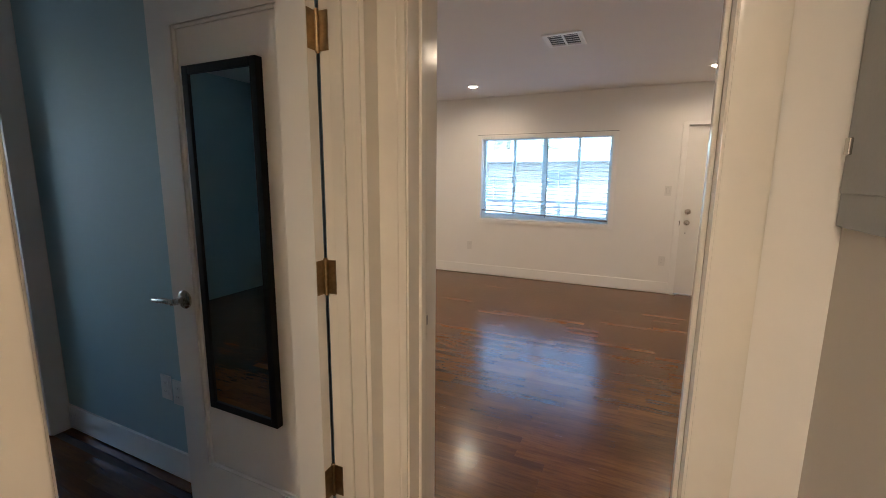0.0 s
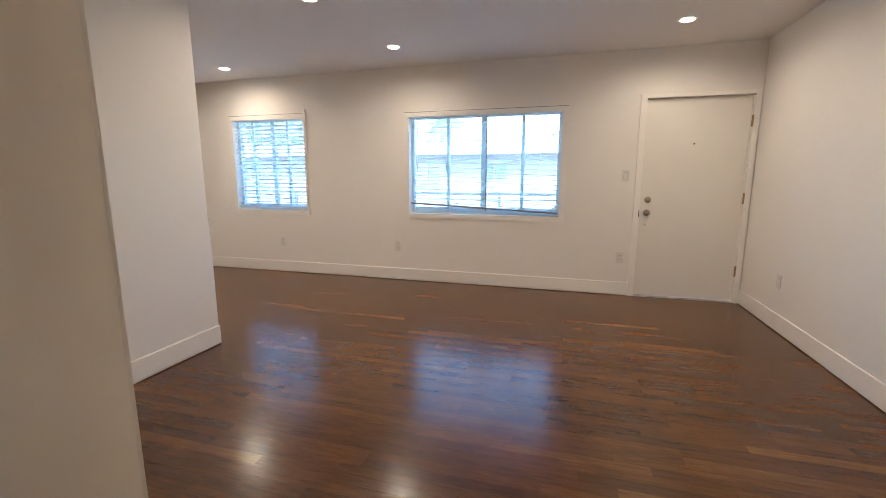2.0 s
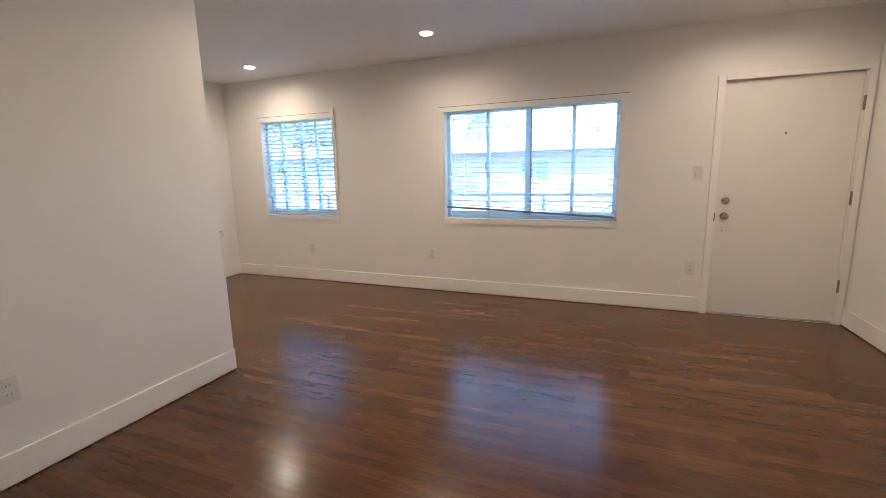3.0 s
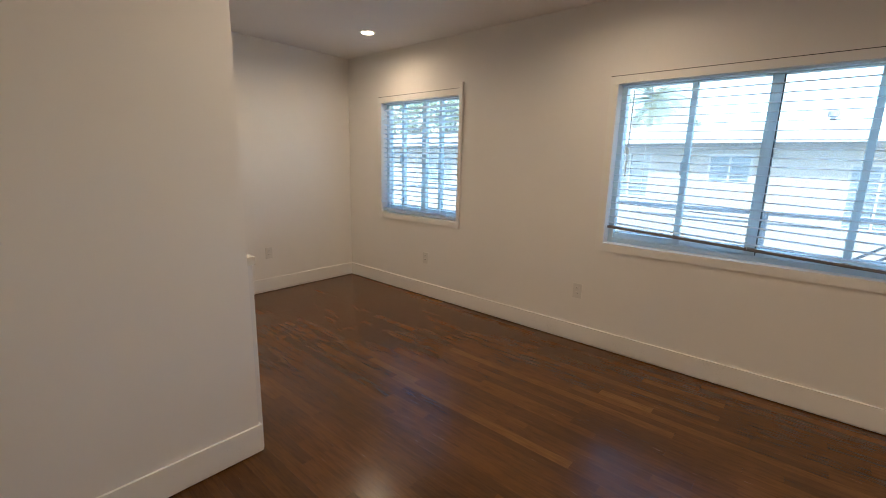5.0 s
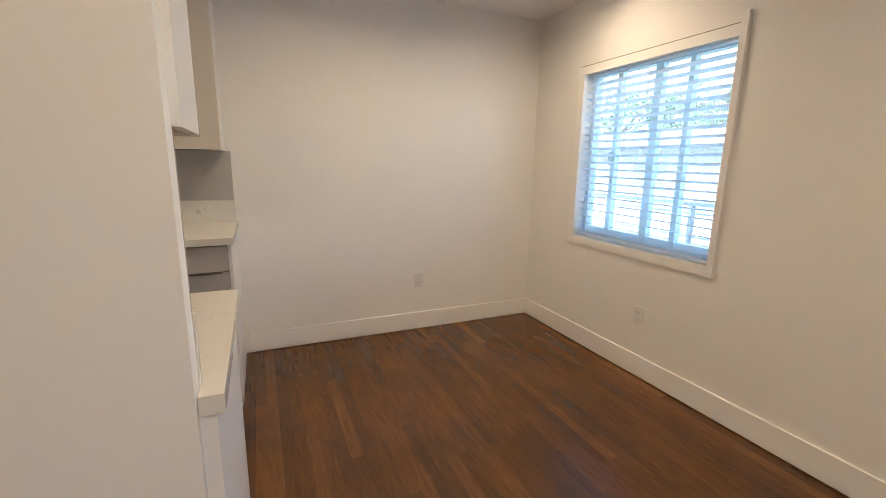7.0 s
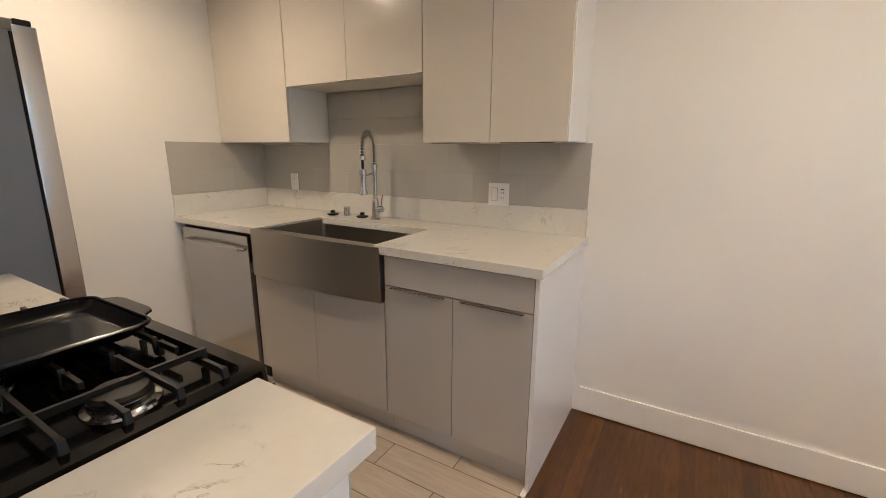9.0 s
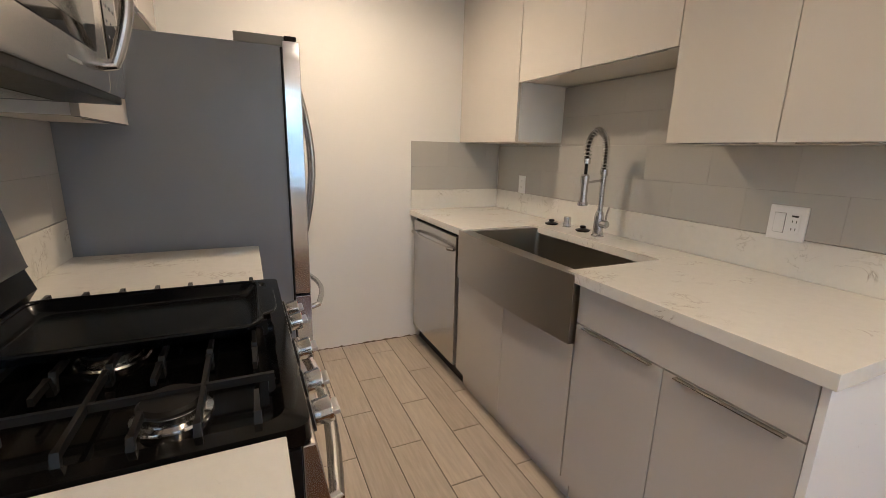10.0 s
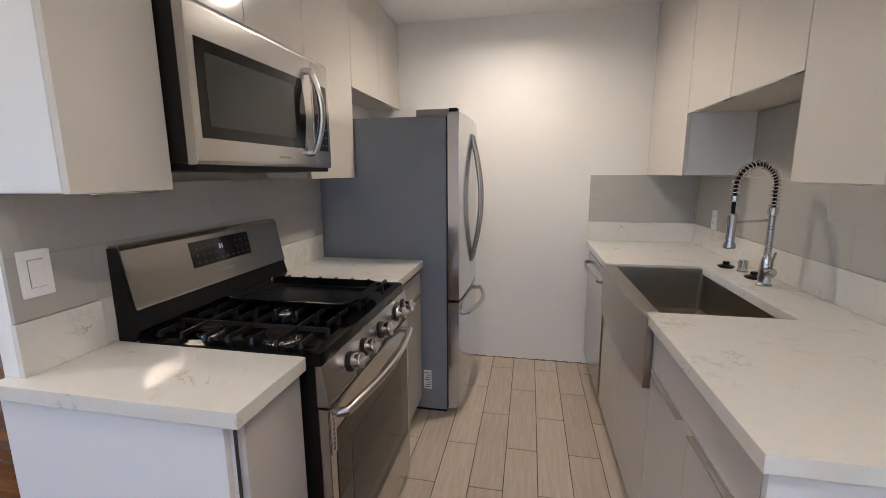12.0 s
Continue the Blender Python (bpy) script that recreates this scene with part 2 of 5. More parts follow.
for dull in (ENAMEL, IRON, GRIDDLE, BLACK):
    duller(dull, 0.22)
OVENGLASS = duller(coated("oven_glass", (0.0085, 0.0082, 0.0072), 0.09, 0.05, 4.0, 0.0, spread=0.03), 0.3)
MESHGLASS = coated("microwave_screen", (0.045, 0.046, 0.040), 0.12, 0.05, 4.0, 0.0, spread=0.03)
PLASTIC = coated("white_plastic", (0.73, 0.715, 0.68), 0.32, 0.015)
BRIGHTPLASTIC = coated("bright_white_plastic", (0.84, 0.84, 0.83), 0.30, 0.01)
SLOT = coated("dark_slot", (0.03, 0.03, 0.03), 0.6)
BLIND = translucent("blind_slat", (0.82, 0.86, 0.89), 0.6)
# white vinyl with the window's glare put in as blue tint and translucency
GLAREVINYL = translucent("glare_tinted_vinyl", (0.78, 0.87, 0.88), 0.35)
SEAL = coated("rubber_seal", (0.10, 0.13, 0.14), 0.5)
# stainless of the range controls, its dark brown reflections put into the colour
REFLECTSTEEL = brushed("brushed_steel_dark_reflection", (0.40, 0.375, 0.34), 0.26, (1, 0.012, 1))
# one steel, darkened twice: dark reflection on the apron, recess shade in the basin
APRONREFLECT = brushed("sink_steel_dark_reflection", (0.40, 0.37, 0.33), 0.30, (1, 0.012, 1))
BASINSHADED = brushed("sink_steel_recess_shade", (0.31, 0.285, 0.245), 0.36, (1, 0.012, 1))
CASING = coated("window_casing_paint", (0.86, 0.845, 0.815), 0.45, 0.02, 2.0, 0.05, 120.0)
KEYMARK = coated("key_print", (0.07, 0.075, 0.085), 0.4)
# rail of the wide blind: its backlit shade is put into the colour
BACKLITRAIL = coated("backlit_rail", (0.20, 0.185, 0.17), 0.4, 0.05)
KNOBSTEEL = coated("knob_steel", (0.50, 0.48, 0.455), 0.33, 0.05, 8.0, 0.02, 200.0, 1.0)
# the bedroom's dim blue daylight is put into this wall colour
BEDDIMBLUE = coated("bedroom_dim_daylight", (0.38, 0.52, 0.54), 0.62, 0.03, 1.2, 0.10, 260.0)
GLASS = glass("window_glass", (0.90, 0.97, 0.98), 0.085)
MIRROR, mn, ml, mb = nodes_of("mirror_silver")
mb.inputs["Base Color"].default_value, mb.inputs["Metallic"].default_value, mb.inputs["Roughness"].default_value = (0.78, 0.80, 0.80, 1), 1.0, 0.015
FRAMEBLACK = duller(coated("black_frame", (0.005, 0.005, 0.005), 0.42, 0.1), 0.2)
PANELGREY = coated("panel_grey", (0.25, 0.25, 0.235), 0.42, 0.04, 3.0, 0.06, 150.0)
BRASS = coated("aged_brass", (0.36, 0.27, 0.16), 0.36, 0.2, 60.0, 0.05, 200.0, 1.0)
LENS = glowing("lamp_lens", (1.0, 0.82, 0.60), 3.0)
DISPLAY = glowing("clock_digits", (0.05, 0.22, 1.0), 0.012)
STICKER = coated("paper_sticker", (0.75, 0.75, 0.74), 0.5, 0.02)
INK = coated("printed_ink", (0.04, 0.04, 0.045), 0.5)
RED = coated("red_mark", (0.45, 0.04, 0.03), 0.5)
STUCCO = coated("stucco", (0.235, 0.22, 0.19), 0.9, 0.05, 0.8, 0.3, 60.0)
FASCIA = coated("fascia_paint", (0.36, 0.36, 0.35), 0.6, 0.03)
ROOF = coated("roof_gravel", (0.30, 0.295, 0.28), 0.9, 0.15, 6.0, 0.4, 40.0)
CONCRETE = coated("concrete", (0.27, 0.265, 0.25), 0.85, 0.1, 2.0, 0.3, 90.0)
RAILMETAL = coated("rail_metal", (0.16, 0.17, 0.19), 0.45, 0.08)
STAIRMETAL = coated("stair_metal", (0.07, 0.045, 0.04), 0.5, 0.1)
SHUTTER = coated("louvre_glass", (0.16, 0.20, 0.23), 0.12, 0.05)
BARK = coated("bark", (0.15, 0.115, 0.085), 0.9, 0.25, 8.0, 0.5, 40.0)
PALMLEAF = leafy("palm_leaf", (0.10, 0.12, 0.06), (0.18, 0.19, 0.10))
LEAF = leafy("tree_leaf", (0.06, 0.095, 0.03), (0.12, 0.15, 0.05))


# ---------------------------------------------------------------- mesh helpers
def box(bm, x0, x1, y0, y1, z0, z1):
    v = [bm.verts.new(p) for p in ((x0, y0, z0), (x1, y0, z0), (x1, y1, z0), (x0, y1, z0),
                                   (x0, y0, z1), (x1, y0, z1), (x1, y1, z1), (x0, y1, z1))]
    for f in ((3, 2, 1, 0), (4, 5, 6, 7), (0, 1, 5, 4), (1, 2, 6, 5), (2, 3, 7, 6), (3, 0, 4, 7)):
        bm.faces.new([v[i] for i in f])


def bevelled(bm, w, seg=2):
    bmesh.ops.bevel(bm, geom=bm.edges[:], offset=w, segments=seg, affect="EDGES", profile=0.5, clamp_overlap=True)
    return bm


def block(x0, x1, y0, y1, z0, z1, w=0.002, seg=2):
    bm = bmesh.new()
    box(bm, min(x0, x1), max(x0, x1), min(y0, y1), max(y0, y1), min(z0, z1), max(z0, z1))
    return bevelled(bm, w, seg) if w else bm


def ring(bm, c, u, v, r, n, r2=None):
    return [bm.verts.new(c + u * (r * math.cos(2 * math.pi * i / n)) + v * ((r2 or r) * math.sin(2 * math.pi * i / n))) for i in range(n)]


def bridge(bm, a, b):
    n = len(a)
    for i in range(n):
        bm.faces.new((a[i], a[(i + 1) % n], b[(i + 1) % n], b[i]))


def tube(bm, pts, r, n=10, caps=True, flat=1.0):
    pts = [Vector(p) for p in pts]
    rings, u = [], None
    for i, p in enumerate(pts):
        d = (pts[min(i + 1, len(pts) - 1)] - pts[max(i - 1, 0)]).normalized()
        if u is None:
            u = d.orthogonal().normalized()
        u = (u - d * u.dot(d)).normalized()
        rr = r[i] if isinstance(r, (list, tuple)) else r
        rings.append(ring(bm, p, u, d.cross(u), rr, n, rr * flat))
    for a, b in zip(rings, rings[1:]):
        bridge(bm, a, b)
    if caps:
        bm.faces.new(rings[0][::-1])
        bm.faces.new(rings[-1])
    return bm


def lathe(bm, base, axis, profile, n=24):
    """Rings of (radius, distance along the axis) round a line from base."""
    base, d = Vector(base), Vector(axis).normalized()
    u = d.orthogonal().normalized()
    v = d.cross(u)
    rings = [ring(bm, base + d * h, u, v, max(r, 1e-4), n) for r, h in profile]
    for a, b in zip(rings, rings[1:]):
        bridge(bm, a, b)
    bm.faces.new(rings[0][::-1])
    bm.faces.new(rings[-1])
    return bm


def prism(bm, poly, axis, a0, a1):
    """A polygon in the plane across an axis, drawn out from a0 to a1."""
    def at(p, a):
        return {"x": (a, p[0], p[1]), "y": (p[0], a, p[1]), "z": (p[0], p[1], a)}[axis]
    lo, hi = [bm.verts.new(at(p, a0)) for p in poly], [bm.verts.new(at(p, a1)) for p in poly]
    bridge(bm, lo, hi)
    bm.faces.new(lo[::-1])
    bm.faces.new(hi)
    bmesh.ops.recalc_face_normals(bm, faces=bm.faces[:])
    return bm


def rounded(x0, x1, y0, y1, r, n=5):
    pts = []
    for cx, cy, a in ((x1 - r, y1 - r, 0), (x0 + r, y1 - r, 90), (x0 + r, y0 + r, 180), (x1 - r, y0 + r, 270)):
        for i in range(n + 1):
            t = radians(a + 90 * i / n)
            pts.append((cx + r * math.cos(t), cy + r * math.sin(t)))
    return pts


def home(ob):
    p = Vector((0, 0, 0))
    while ob is not None:
        p += ob.location
        ob = ob.parent
    return p


def face_weighted(bm, angle):
    """Corner normals weighted by face area, so that flat faces stay flat beside their eased edges."""
    bm.normal_update()
    least = math.cos(angle)
    area = {f: f.calc_area() for f in bm.faces}
    out = []
    for f in bm.faces:
        for v in f.verts:
            total = Vector((0, 0, 0))
            for g in v.link_faces:
                if g is f or g.normal.dot(f.normal) > least:
                    total += g.normal * area[g]
            out.append(total.normalized() if total.length > 1e-12 else f.normal.copy())
    return out


def part(name, bm, material, parent=None, label="", angle=35):
    mesh = bpy.data.meshes.new(name)
    bmesh.ops.recalc_face_normals(bm, faces=bm.faces[:])
    if parent is not None:
        bmesh.ops.translate(bm, verts=bm.verts[:], vec=-home(parent))
    normals = face_weighted(bm, radians(angle))
    bm.to_mesh(mesh)
    bm.free()
    mesh.shade_smooth()
    mesh.normals_split_custom_set(normals)
    mesh.materials.append(material)
    ob = new(name, mesh)
    ob.parent = parent
    if label:
        tagged(ob, label)
    return ob


def thing(name, at, label, category, group="", kind=""):
    ob = new(name)
    ob.location = at
    ob.empty_display_size = 0.1
    return tagged(ob, label, category, group, kind)


def structure(name, bm, material, label, category):
    return tagged(part(name, bm, material), label, category, "", "structure")


def wall_mesh(axis, face, back, span, height, holes=()):
    """A wall across the axis, from face to back, over span and height, with openings (u0, u1, z0, z1) through it."""
    us = sorted({*span, *(h[0] for h in holes), *(h[1] for h in holes)})
    zs = sorted({*height, *(h[2] for h in holes), *(h[3] for h in holes)})
    bm = bmesh.new()
    cache = {}

    def vert(w, u, z):
        key = (round(w, 5), round(u, 5), round(z, 5))
        if key not in cache:
            cache[key] = bm.verts.new((w, u, z) if axis == "x" else (u, w, z))
        return cache[key]

    def solid(i, j):
        if not (0 <= i < len(us) - 1 and 0 <= j < len(zs) - 1):
            return False
        cu, cz = (us[i] + us[i + 1]) / 2, (zs[j] + zs[j + 1]) / 2
        return not any(h[0] < cu < h[1] and h[2] < cz < h[3] for h in holes)

    for i in range(len(us) - 1):
        for j in range(len(zs) - 1):
            if not solid(i, j):
                continue
            a, b, c, d = (us[i], zs[j]), (us[i + 1], zs[j]), (us[i + 1], zs[j + 1]), (us[i], zs[j + 1])
            for w in (face, back):
                bm.faces.new([vert(w, *p) for p in (a, b, c, d)])
            for p, q, ni, nj in ((a, b, i, j - 1), (b, c, i + 1, j), (c, d, i, j + 1), (d, a, i - 1, j)):
                if not solid(ni, nj):
                    bm.faces.new([vert(face, *p), vert(face, *q), vert(back, *q), vert(back, *p)])
    return bm


# ---------------------------------------------------------------- structure
X0, X1, Y1 = -5.07, 1.385, 6.108
STUB_E, STUB_W, STUB_END = -2.742, -2.795, 3.832
SOUTH_L, SOUTH_H = 1.63, 1.455
K_END, BED_N, BED_V = 1.447, 1.412, 1.505
WIN_BIG, WIN_SMALL = (-2.065, -0.37, 0.81, 1.905), (-4.505, -3.445, 0.81, 1.945)
DOOR = (0.42, 1.325, 0.0, 1.985)

structure("wall_north", wall_mesh("y", Y1, Y1 + 0.15, (X0 - 0.15, X1 + 0.15), (-0.2, CEIL), (WIN_BIG, WIN_SMALL, DOOR)), WALL,
          "white painted plaster wall with two windows and a front door", "wall")
structure("wall_west", wall_mesh("x", X0, X0 - 0.15, (K_END - 0.6, Y1), (-0.2, CEIL)), WALL, "white painted wall behind sink counter and dining end", "wall")
structure("wall_east", wall_mesh("x", X1, X1 + 0.15, (SOUTH_L, Y1), (-0.2, CEIL)), WALL, "white painted wall beside the front door", "wall")
structure("wall_stub", wall_mesh("x", STUB_E, STUB_W, (SOUTH_L, STUB_END), (-0.2, CEIL)), WALL, "white painted partition between living room and kitchen", "wall")
structure("wall_stub_south", wall_mesh("x", STUB_W + 0.04, STUB_W, (BED_N, BED_V), (-0.2, CEIL)), WALL, "white painted return of the partition wall", "wall")
structure("wall_stub_core", wall_mesh("x", STUB_W + 0.012, STUB_W, (BED_V, SOUTH_L), (-0.2, CEIL)), WALL, "white painted core of the partition wall", "wall")
structure("wall_kitchen_end", wall_mesh("y", K_END, BED_N, (X0, STUB_W), (-0.2, CEIL)), WALL, "white painted wall closing the galley kitchen", "wall")
structure("wall_south", wall_mesh("y", SOUTH_L, SOUTH_H, (-0.822, X1 + 0.15), (-0.2, CEIL), ((-0.615, 0.137, 0.0, 2.02),)), WALL,
          "white painted wall with the hall doorway", "wall")
structure("wall_hall_east", wall_mesh("x", 0.33, 0.45, (-1.3, SOUTH_H), (-0.2, CEIL)), HALLDIMMED, "cream hall wall with breaker panel, darkened against the hall lamp", "wall")
structure("wall_hall_west", wall_mesh("x", -0.70, -0.822, (-1.92, SOUTH_H), (-0.2, CEIL), ((0.655, 1.385, 0.0, 2.02),)), WALL, "white painted hall wall with bedroom doorway", "wall")
structure("wall_hall_south", wall_mesh("y", -1.3, -1.42, (-0.822, 0.45), (-0.2, CEIL)), WALL, "white painted wall at the end of the hall", "wall")
structure("wall_bedroom_north", wall_mesh("y", SOUTH_L, BED_V, (STUB_W + 0.0125, -0.822), (-0.2, CEIL)), WALL, "painted wall between living room and bedroom", "wall")
structure("wall_bedroom_south", wall_mesh("y", -1.8, -1.92, (-4.3, -0.822), (-0.2, CEIL)), BEDDIMBLUE, "bedroom wall with dim blue daylight put into its colour", "wall")
# this opening is out of view, added to let sky light in
structure("wall_bedroom_west", wall_mesh("x", -4.3, -4.42, (-1.92, BED_N), (-0.2, CEIL), ((0.45, 1.35, 0.75, 2.05),)), BEDDIMBLUE, "bedroom wall coloured for dim blue daylight, with an unseen window opening", "wall")
# thin sheet added to carry the dim blue tone over the white wall
structure("wall_bedroom_tint_sheet", block(-2.74, -0.824, BED_V - 0.003, BED_V - 0.0005, 0.144, CEIL - 0.001, 0), BEDDIMBLUE, "bedroom wall with dim blue daylight put into its colour", "wall")
structure("ceiling", block(-5.22, 1.535, -1.92, Y1 + 0.15, CEIL, CEIL + 0.12, 0), CEILING, "flat white painted ceiling", "ceiling")
structure("roof_slab", block(-5.6, 1.9, -2.3, Y1 + 0.25, CEIL + 0.17, CEIL + 0.3, 0), ROOF, "flat roof over the apartment", "roof")
structure("roof_fill", block(-5.22, 1.535, -1.92, Y1 + 0.15, CEIL + 0.12, CEIL + 0.17, 0), ROOF, "flat roof deck under the roof slab", "roof")


def strip(name, x0, x1, y0, y1, z0, z1, mat, label, w=0.0015):
    return structure(name, block(x0, x1, y0, y1, z0, z1, w), mat, label, "trim")


BB, BT = 0.142, 0.012
for run in ((X0, 0.362, Y1 - BT, Y1), (X0, X0 + BT, 3.835, Y1 - BT), (X1 - BT, X1, SOUTH_L + BT, Y1), (STUB_E, STUB_E + BT, SOUTH_L + BT, STUB_END + BT),
            (STUB_W + 0.037, STUB_E, STUB_END, STUB_END + BT), (STUB_E, -0.69, SOUTH_L, SOUTH_L + BT), (0.21, X1, SOUTH_L, SOUTH_L + BT),
            (-2.74, -0.83, BED_V - BT, BED_V), (0.33 - BT, 0.33, -1.3, SOUTH_H - 0.02)):
    strip("baseboard", *run, 0.008, BB, TRIM, "tall flat white painted baseboard")


# ---------------------------------------------------------------- windows and blinds
def window(name, hole, top, label, bars, cas_r=0.058, batten=0.0):
    x0, x1, z0, z1 = hole
    w = tagged(new(name), label, "window", "", "structure")
    w.location = (x0, Y1, z0)
    t = 0.010
    part("casing", block(x0 - 0.056, x0 - 0.001, Y1 - t, Y1, z0 - 0.058, top, 0.001), CASING, w)
    part("casing", block(x1 + 0.001, x1 + cas_r, Y1 - t - batten * 0.25, Y1, z0 - 0.058, top + batten, 0.001), CASING, w)
    part("casing", block(x0 - 0.001, x1 + 0.001, Y1 - t + 0.001, Y1, z0 - 0.058, z0 - 0.001, 0.001), CASING, w)
    part("casing", block(x0 - 0.001, x1 + 0.001, Y1 - t + 0.001, Y1, z1 + 0.001, top, 0.001), CASING, w)
    # solid dark strip drawn for the shaded crack over the casing
    part("gap_shade_strip", block(x0 - 0.057, x1 + (0.0 if batten else cas_r), Y1 - 0.004, Y1, top + 0.0005, top + 0.0045, 0), SLOT, w, "dark strip for the shade in the crack above the casing")
    fy0, fy1 = Y1 + 0.075, Y1 + 0.135
    bm = bmesh.new()
    for b in ((x0, x0 + 0.035, z0, z1), (x1 - 0.035, x1, z0, z1), (x0 + 0.035, x1 - 0.035, z0, z0 + 0.035), (x0 + 0.035, x1 - 0.035, z1 - 0.018, z1)):
        box(bm, b[0], b[1], fy0, fy1, b[2], b[3])
    frame_part = part("window_frame", bm, GLAREVINYL, w, "white vinyl slider frame")
    edges = [x0 + 0.035, *bars, x1 - 0.035]
    for i, bx in enumerate(bars):
        hw = 0.027 if i == len(bars) // 2 else 0.017
        part("stile", block(bx - hw, bx + hw, fy0 + 0.006, fy1 - 0.006, z0 + 0.035, z1 - 0.018, 0.003), GLAREVINYL, w)
    if not batten:
        mid = bars[len(bars) // 2] + 0.0275
        part("seal", block(mid, mid + 0.007, fy0 + 0.010, fy1 - 0.008, z0 + 0.036, z1 - 0.019, 0.001), SEAL, w, "grey rubber seal")
    part("latch", block(bars[0] - 0.026, bars[0] - 0.012, fy0 - 0.012, fy0 + 0.01, (z0 + z1) / 2 - 0.05, (z0 + z1) / 2 + 0.04, 0.003), GLAREVINYL, w)
    for a, b in zip(edges, edges[1:]):
        part("sash_rail", block(a + 0.005, b - 0.005, fy0 + 0.012, fy1 - 0.012, z0 + 0.034, z0 + 0.075, 0.003), GLAREVINYL, w)
        pane = part("pane", block(a + 0.002, b - 0.002, fy0 + 0.028, fy0 + 0.032, z0 + 0.07, z1 - 0.017, 0), GLASS, w, "clear window glass")
        pane.visible_shadow = False
    return w


window("window_1", WIN_BIG, 1.952, "wide white horizontal sliding window with painted casing", (-1.62, -1.21, -0.775))
window("window_2", WIN_SMALL, 2.0, "small white sliding window with painted casing", (-4.27, -3.965, -3.75), 0.036, 0.045)


def blind(hole, label, top, bottom_l, bottom_r, wand, tilt=0.0):
    x0, x1, z0, z1 = hole[0] + 0.012, hole[1] - 0.012, hole[2], hole[3]
    b = thing("window_blind", ((x0 + x1) / 2, Y1 + 0.03, z1), label, "blind", "window blinds")
    part("valance", block(hole[0] - 0.03, hole[1] + 0.022, Y1 - 0.019, Y1 - 0.011, z1 - 0.004, top - 0.003, 0.001), CASING, b)
    part("headrail", block(x0, x1, Y1 + 0.010, Y1 + 0.055, z1 - 0.015, z1 - 0.002, 0.002), BLIND, b)
    pitch = 0.0465
    n = int((z1 - 0.06 - bottom_l) / pitch)
    for i in range(n):
        f = i / (n - 1)
        zl = z1 - 0.075 - (z1 - 0.075 - bottom_l - 0.03) * f
        zr = z1 - 0.075 - (z1 - 0.075 - bottom_r - 0.03) * f
        bm = bmesh.new()
        prof = [(py, pz + py * tilt) for py, pz in ((-0.025, -0.0012), (-0.010, 0.0), (0.010, 0.0004), (0.025, -0.0008))]
        rows = []
        for th in (0.0, 0.0022):
            rows.append([[bm.verts.new((x, Y1 + 0.032 + py, z + pz + th)) for py, pz in prof] for x, z in ((x0, zl), (x1, zr))])
        for k in range(3):
            bm.faces.new((rows[0][0][k], rows[0][0][k + 1], rows[0][1][k + 1], rows[0][1][k]))
            bm.faces.new((rows[1][0][k], rows[1][1][k], rows[1][1][k + 1], rows[1][0][k + 1]))
            for e in (0, 1):
                bm.faces.new((rows[0][e][k], rows[0][e][k + 1], rows[1][e][k + 1], rows[1][e][k]))
        for k in (0, 3):
            bm.faces.new((rows[0][0][k], rows[0][1][k], rows[1][1][k], rows[1][0][k]))
        part("slat", bm, BLIND, b)
    bm = block(x0, x1, Y1 + 0.008, Y1 + 0.056, -0.009, 0.009, 0.003)
    bmesh.ops.transform(bm, matrix=Matrix(((1, 0, 0, 0), (0, 1, 0, 0), ((bottom_r - bottom_l) / (x1 - x0), 0, 1, bottom_l - x0 * (bottom_r - bottom_l) / (x1 - x0)), (0, 0, 0, 1))), verts=bm.verts[:])
    part("bottom_rail", bm, BACKLITRAIL if tilt > 0 else BLIND, b)
    for fx in (0.12, 0.5, 0.88):
        cx = x0 + (x1 - x0) * fx
        bm = tube(bmesh.new(), [(cx, Y1 + 0.006, z1 - 0.05), (cx, Y1 + 0.006, bottom_l + (bottom_r - bottom_l) * fx)], 0.0009, 6)
        part("ladder_cord", bm, BLIND, b)
    part("tilt_wand", tube(bmesh.new(), [(wand, Y1 + 0.002, z1 - 0.05), (wand - 0.004, Y1 - 0.004, z1 - 0.62)], 0.004, 8), BLIND, b)
    return b


blind(WIN_BIG, "white slatted blind, open, with a crooked bottom rail", 1.953, 0.93, 0.845, -1.96, 0.03)
blind(WIN_SMALL, "white slatted blind lowered over the small window, slats open", 1.958, 0.838, 0.828, -4.40, -0.26)


# ---------------------------------------------------------------- front door
def knob_at(parent, x, z, name, r, deep):
    part(name, lathe(bmesh.new(), (x, 6.134, z), (0, -1, 0), [(r * 1.15, 0), (r * 1.2, 0.004), (r * 1.05, 0.009), (r * 0.45, 0.012), (r * 0.42, deep * 0.45), (r * 0.85, deep * 0.6), (r, deep * 0.8), (r * 0.8, deep), (0.001, deep + 0.002)], 24), NICKEL, parent, "satin nickel hardware")


door = tagged(new("door_1"), "closed plain white front door with nickel knob and deadbolt", "door", "", "structure")
door.location = (0.42, Y1, 0)
bm = bmesh.new()
for b in ((0.362, 0.419, 0.0, 2.025), (1.326, 1.371, 0.0, 2.025), (0.419, 1.326, 1.986, 2.0255)):
    box(bm, b[0], b[1], Y1 - 0.017, Y1, b[2], b[3])
part("casing", bevelled(bm, 0.002), TRIM, door)
slab = part("door_panel", block(0.426, 1.319, 6.134, 6.176, 0.013, 1.9825, 0.002), DOORPAINT, door, "flush white door leaf")
part("door_stop", block(0.4205, 0.4255, 6.12, 6.25, 0.0, 1.984, 0), TRIM, door)
part("door_stop", block(1.3195, 1.3245, 6.12, 6.25, 0.0, 1.984, 0), TRIM, door)
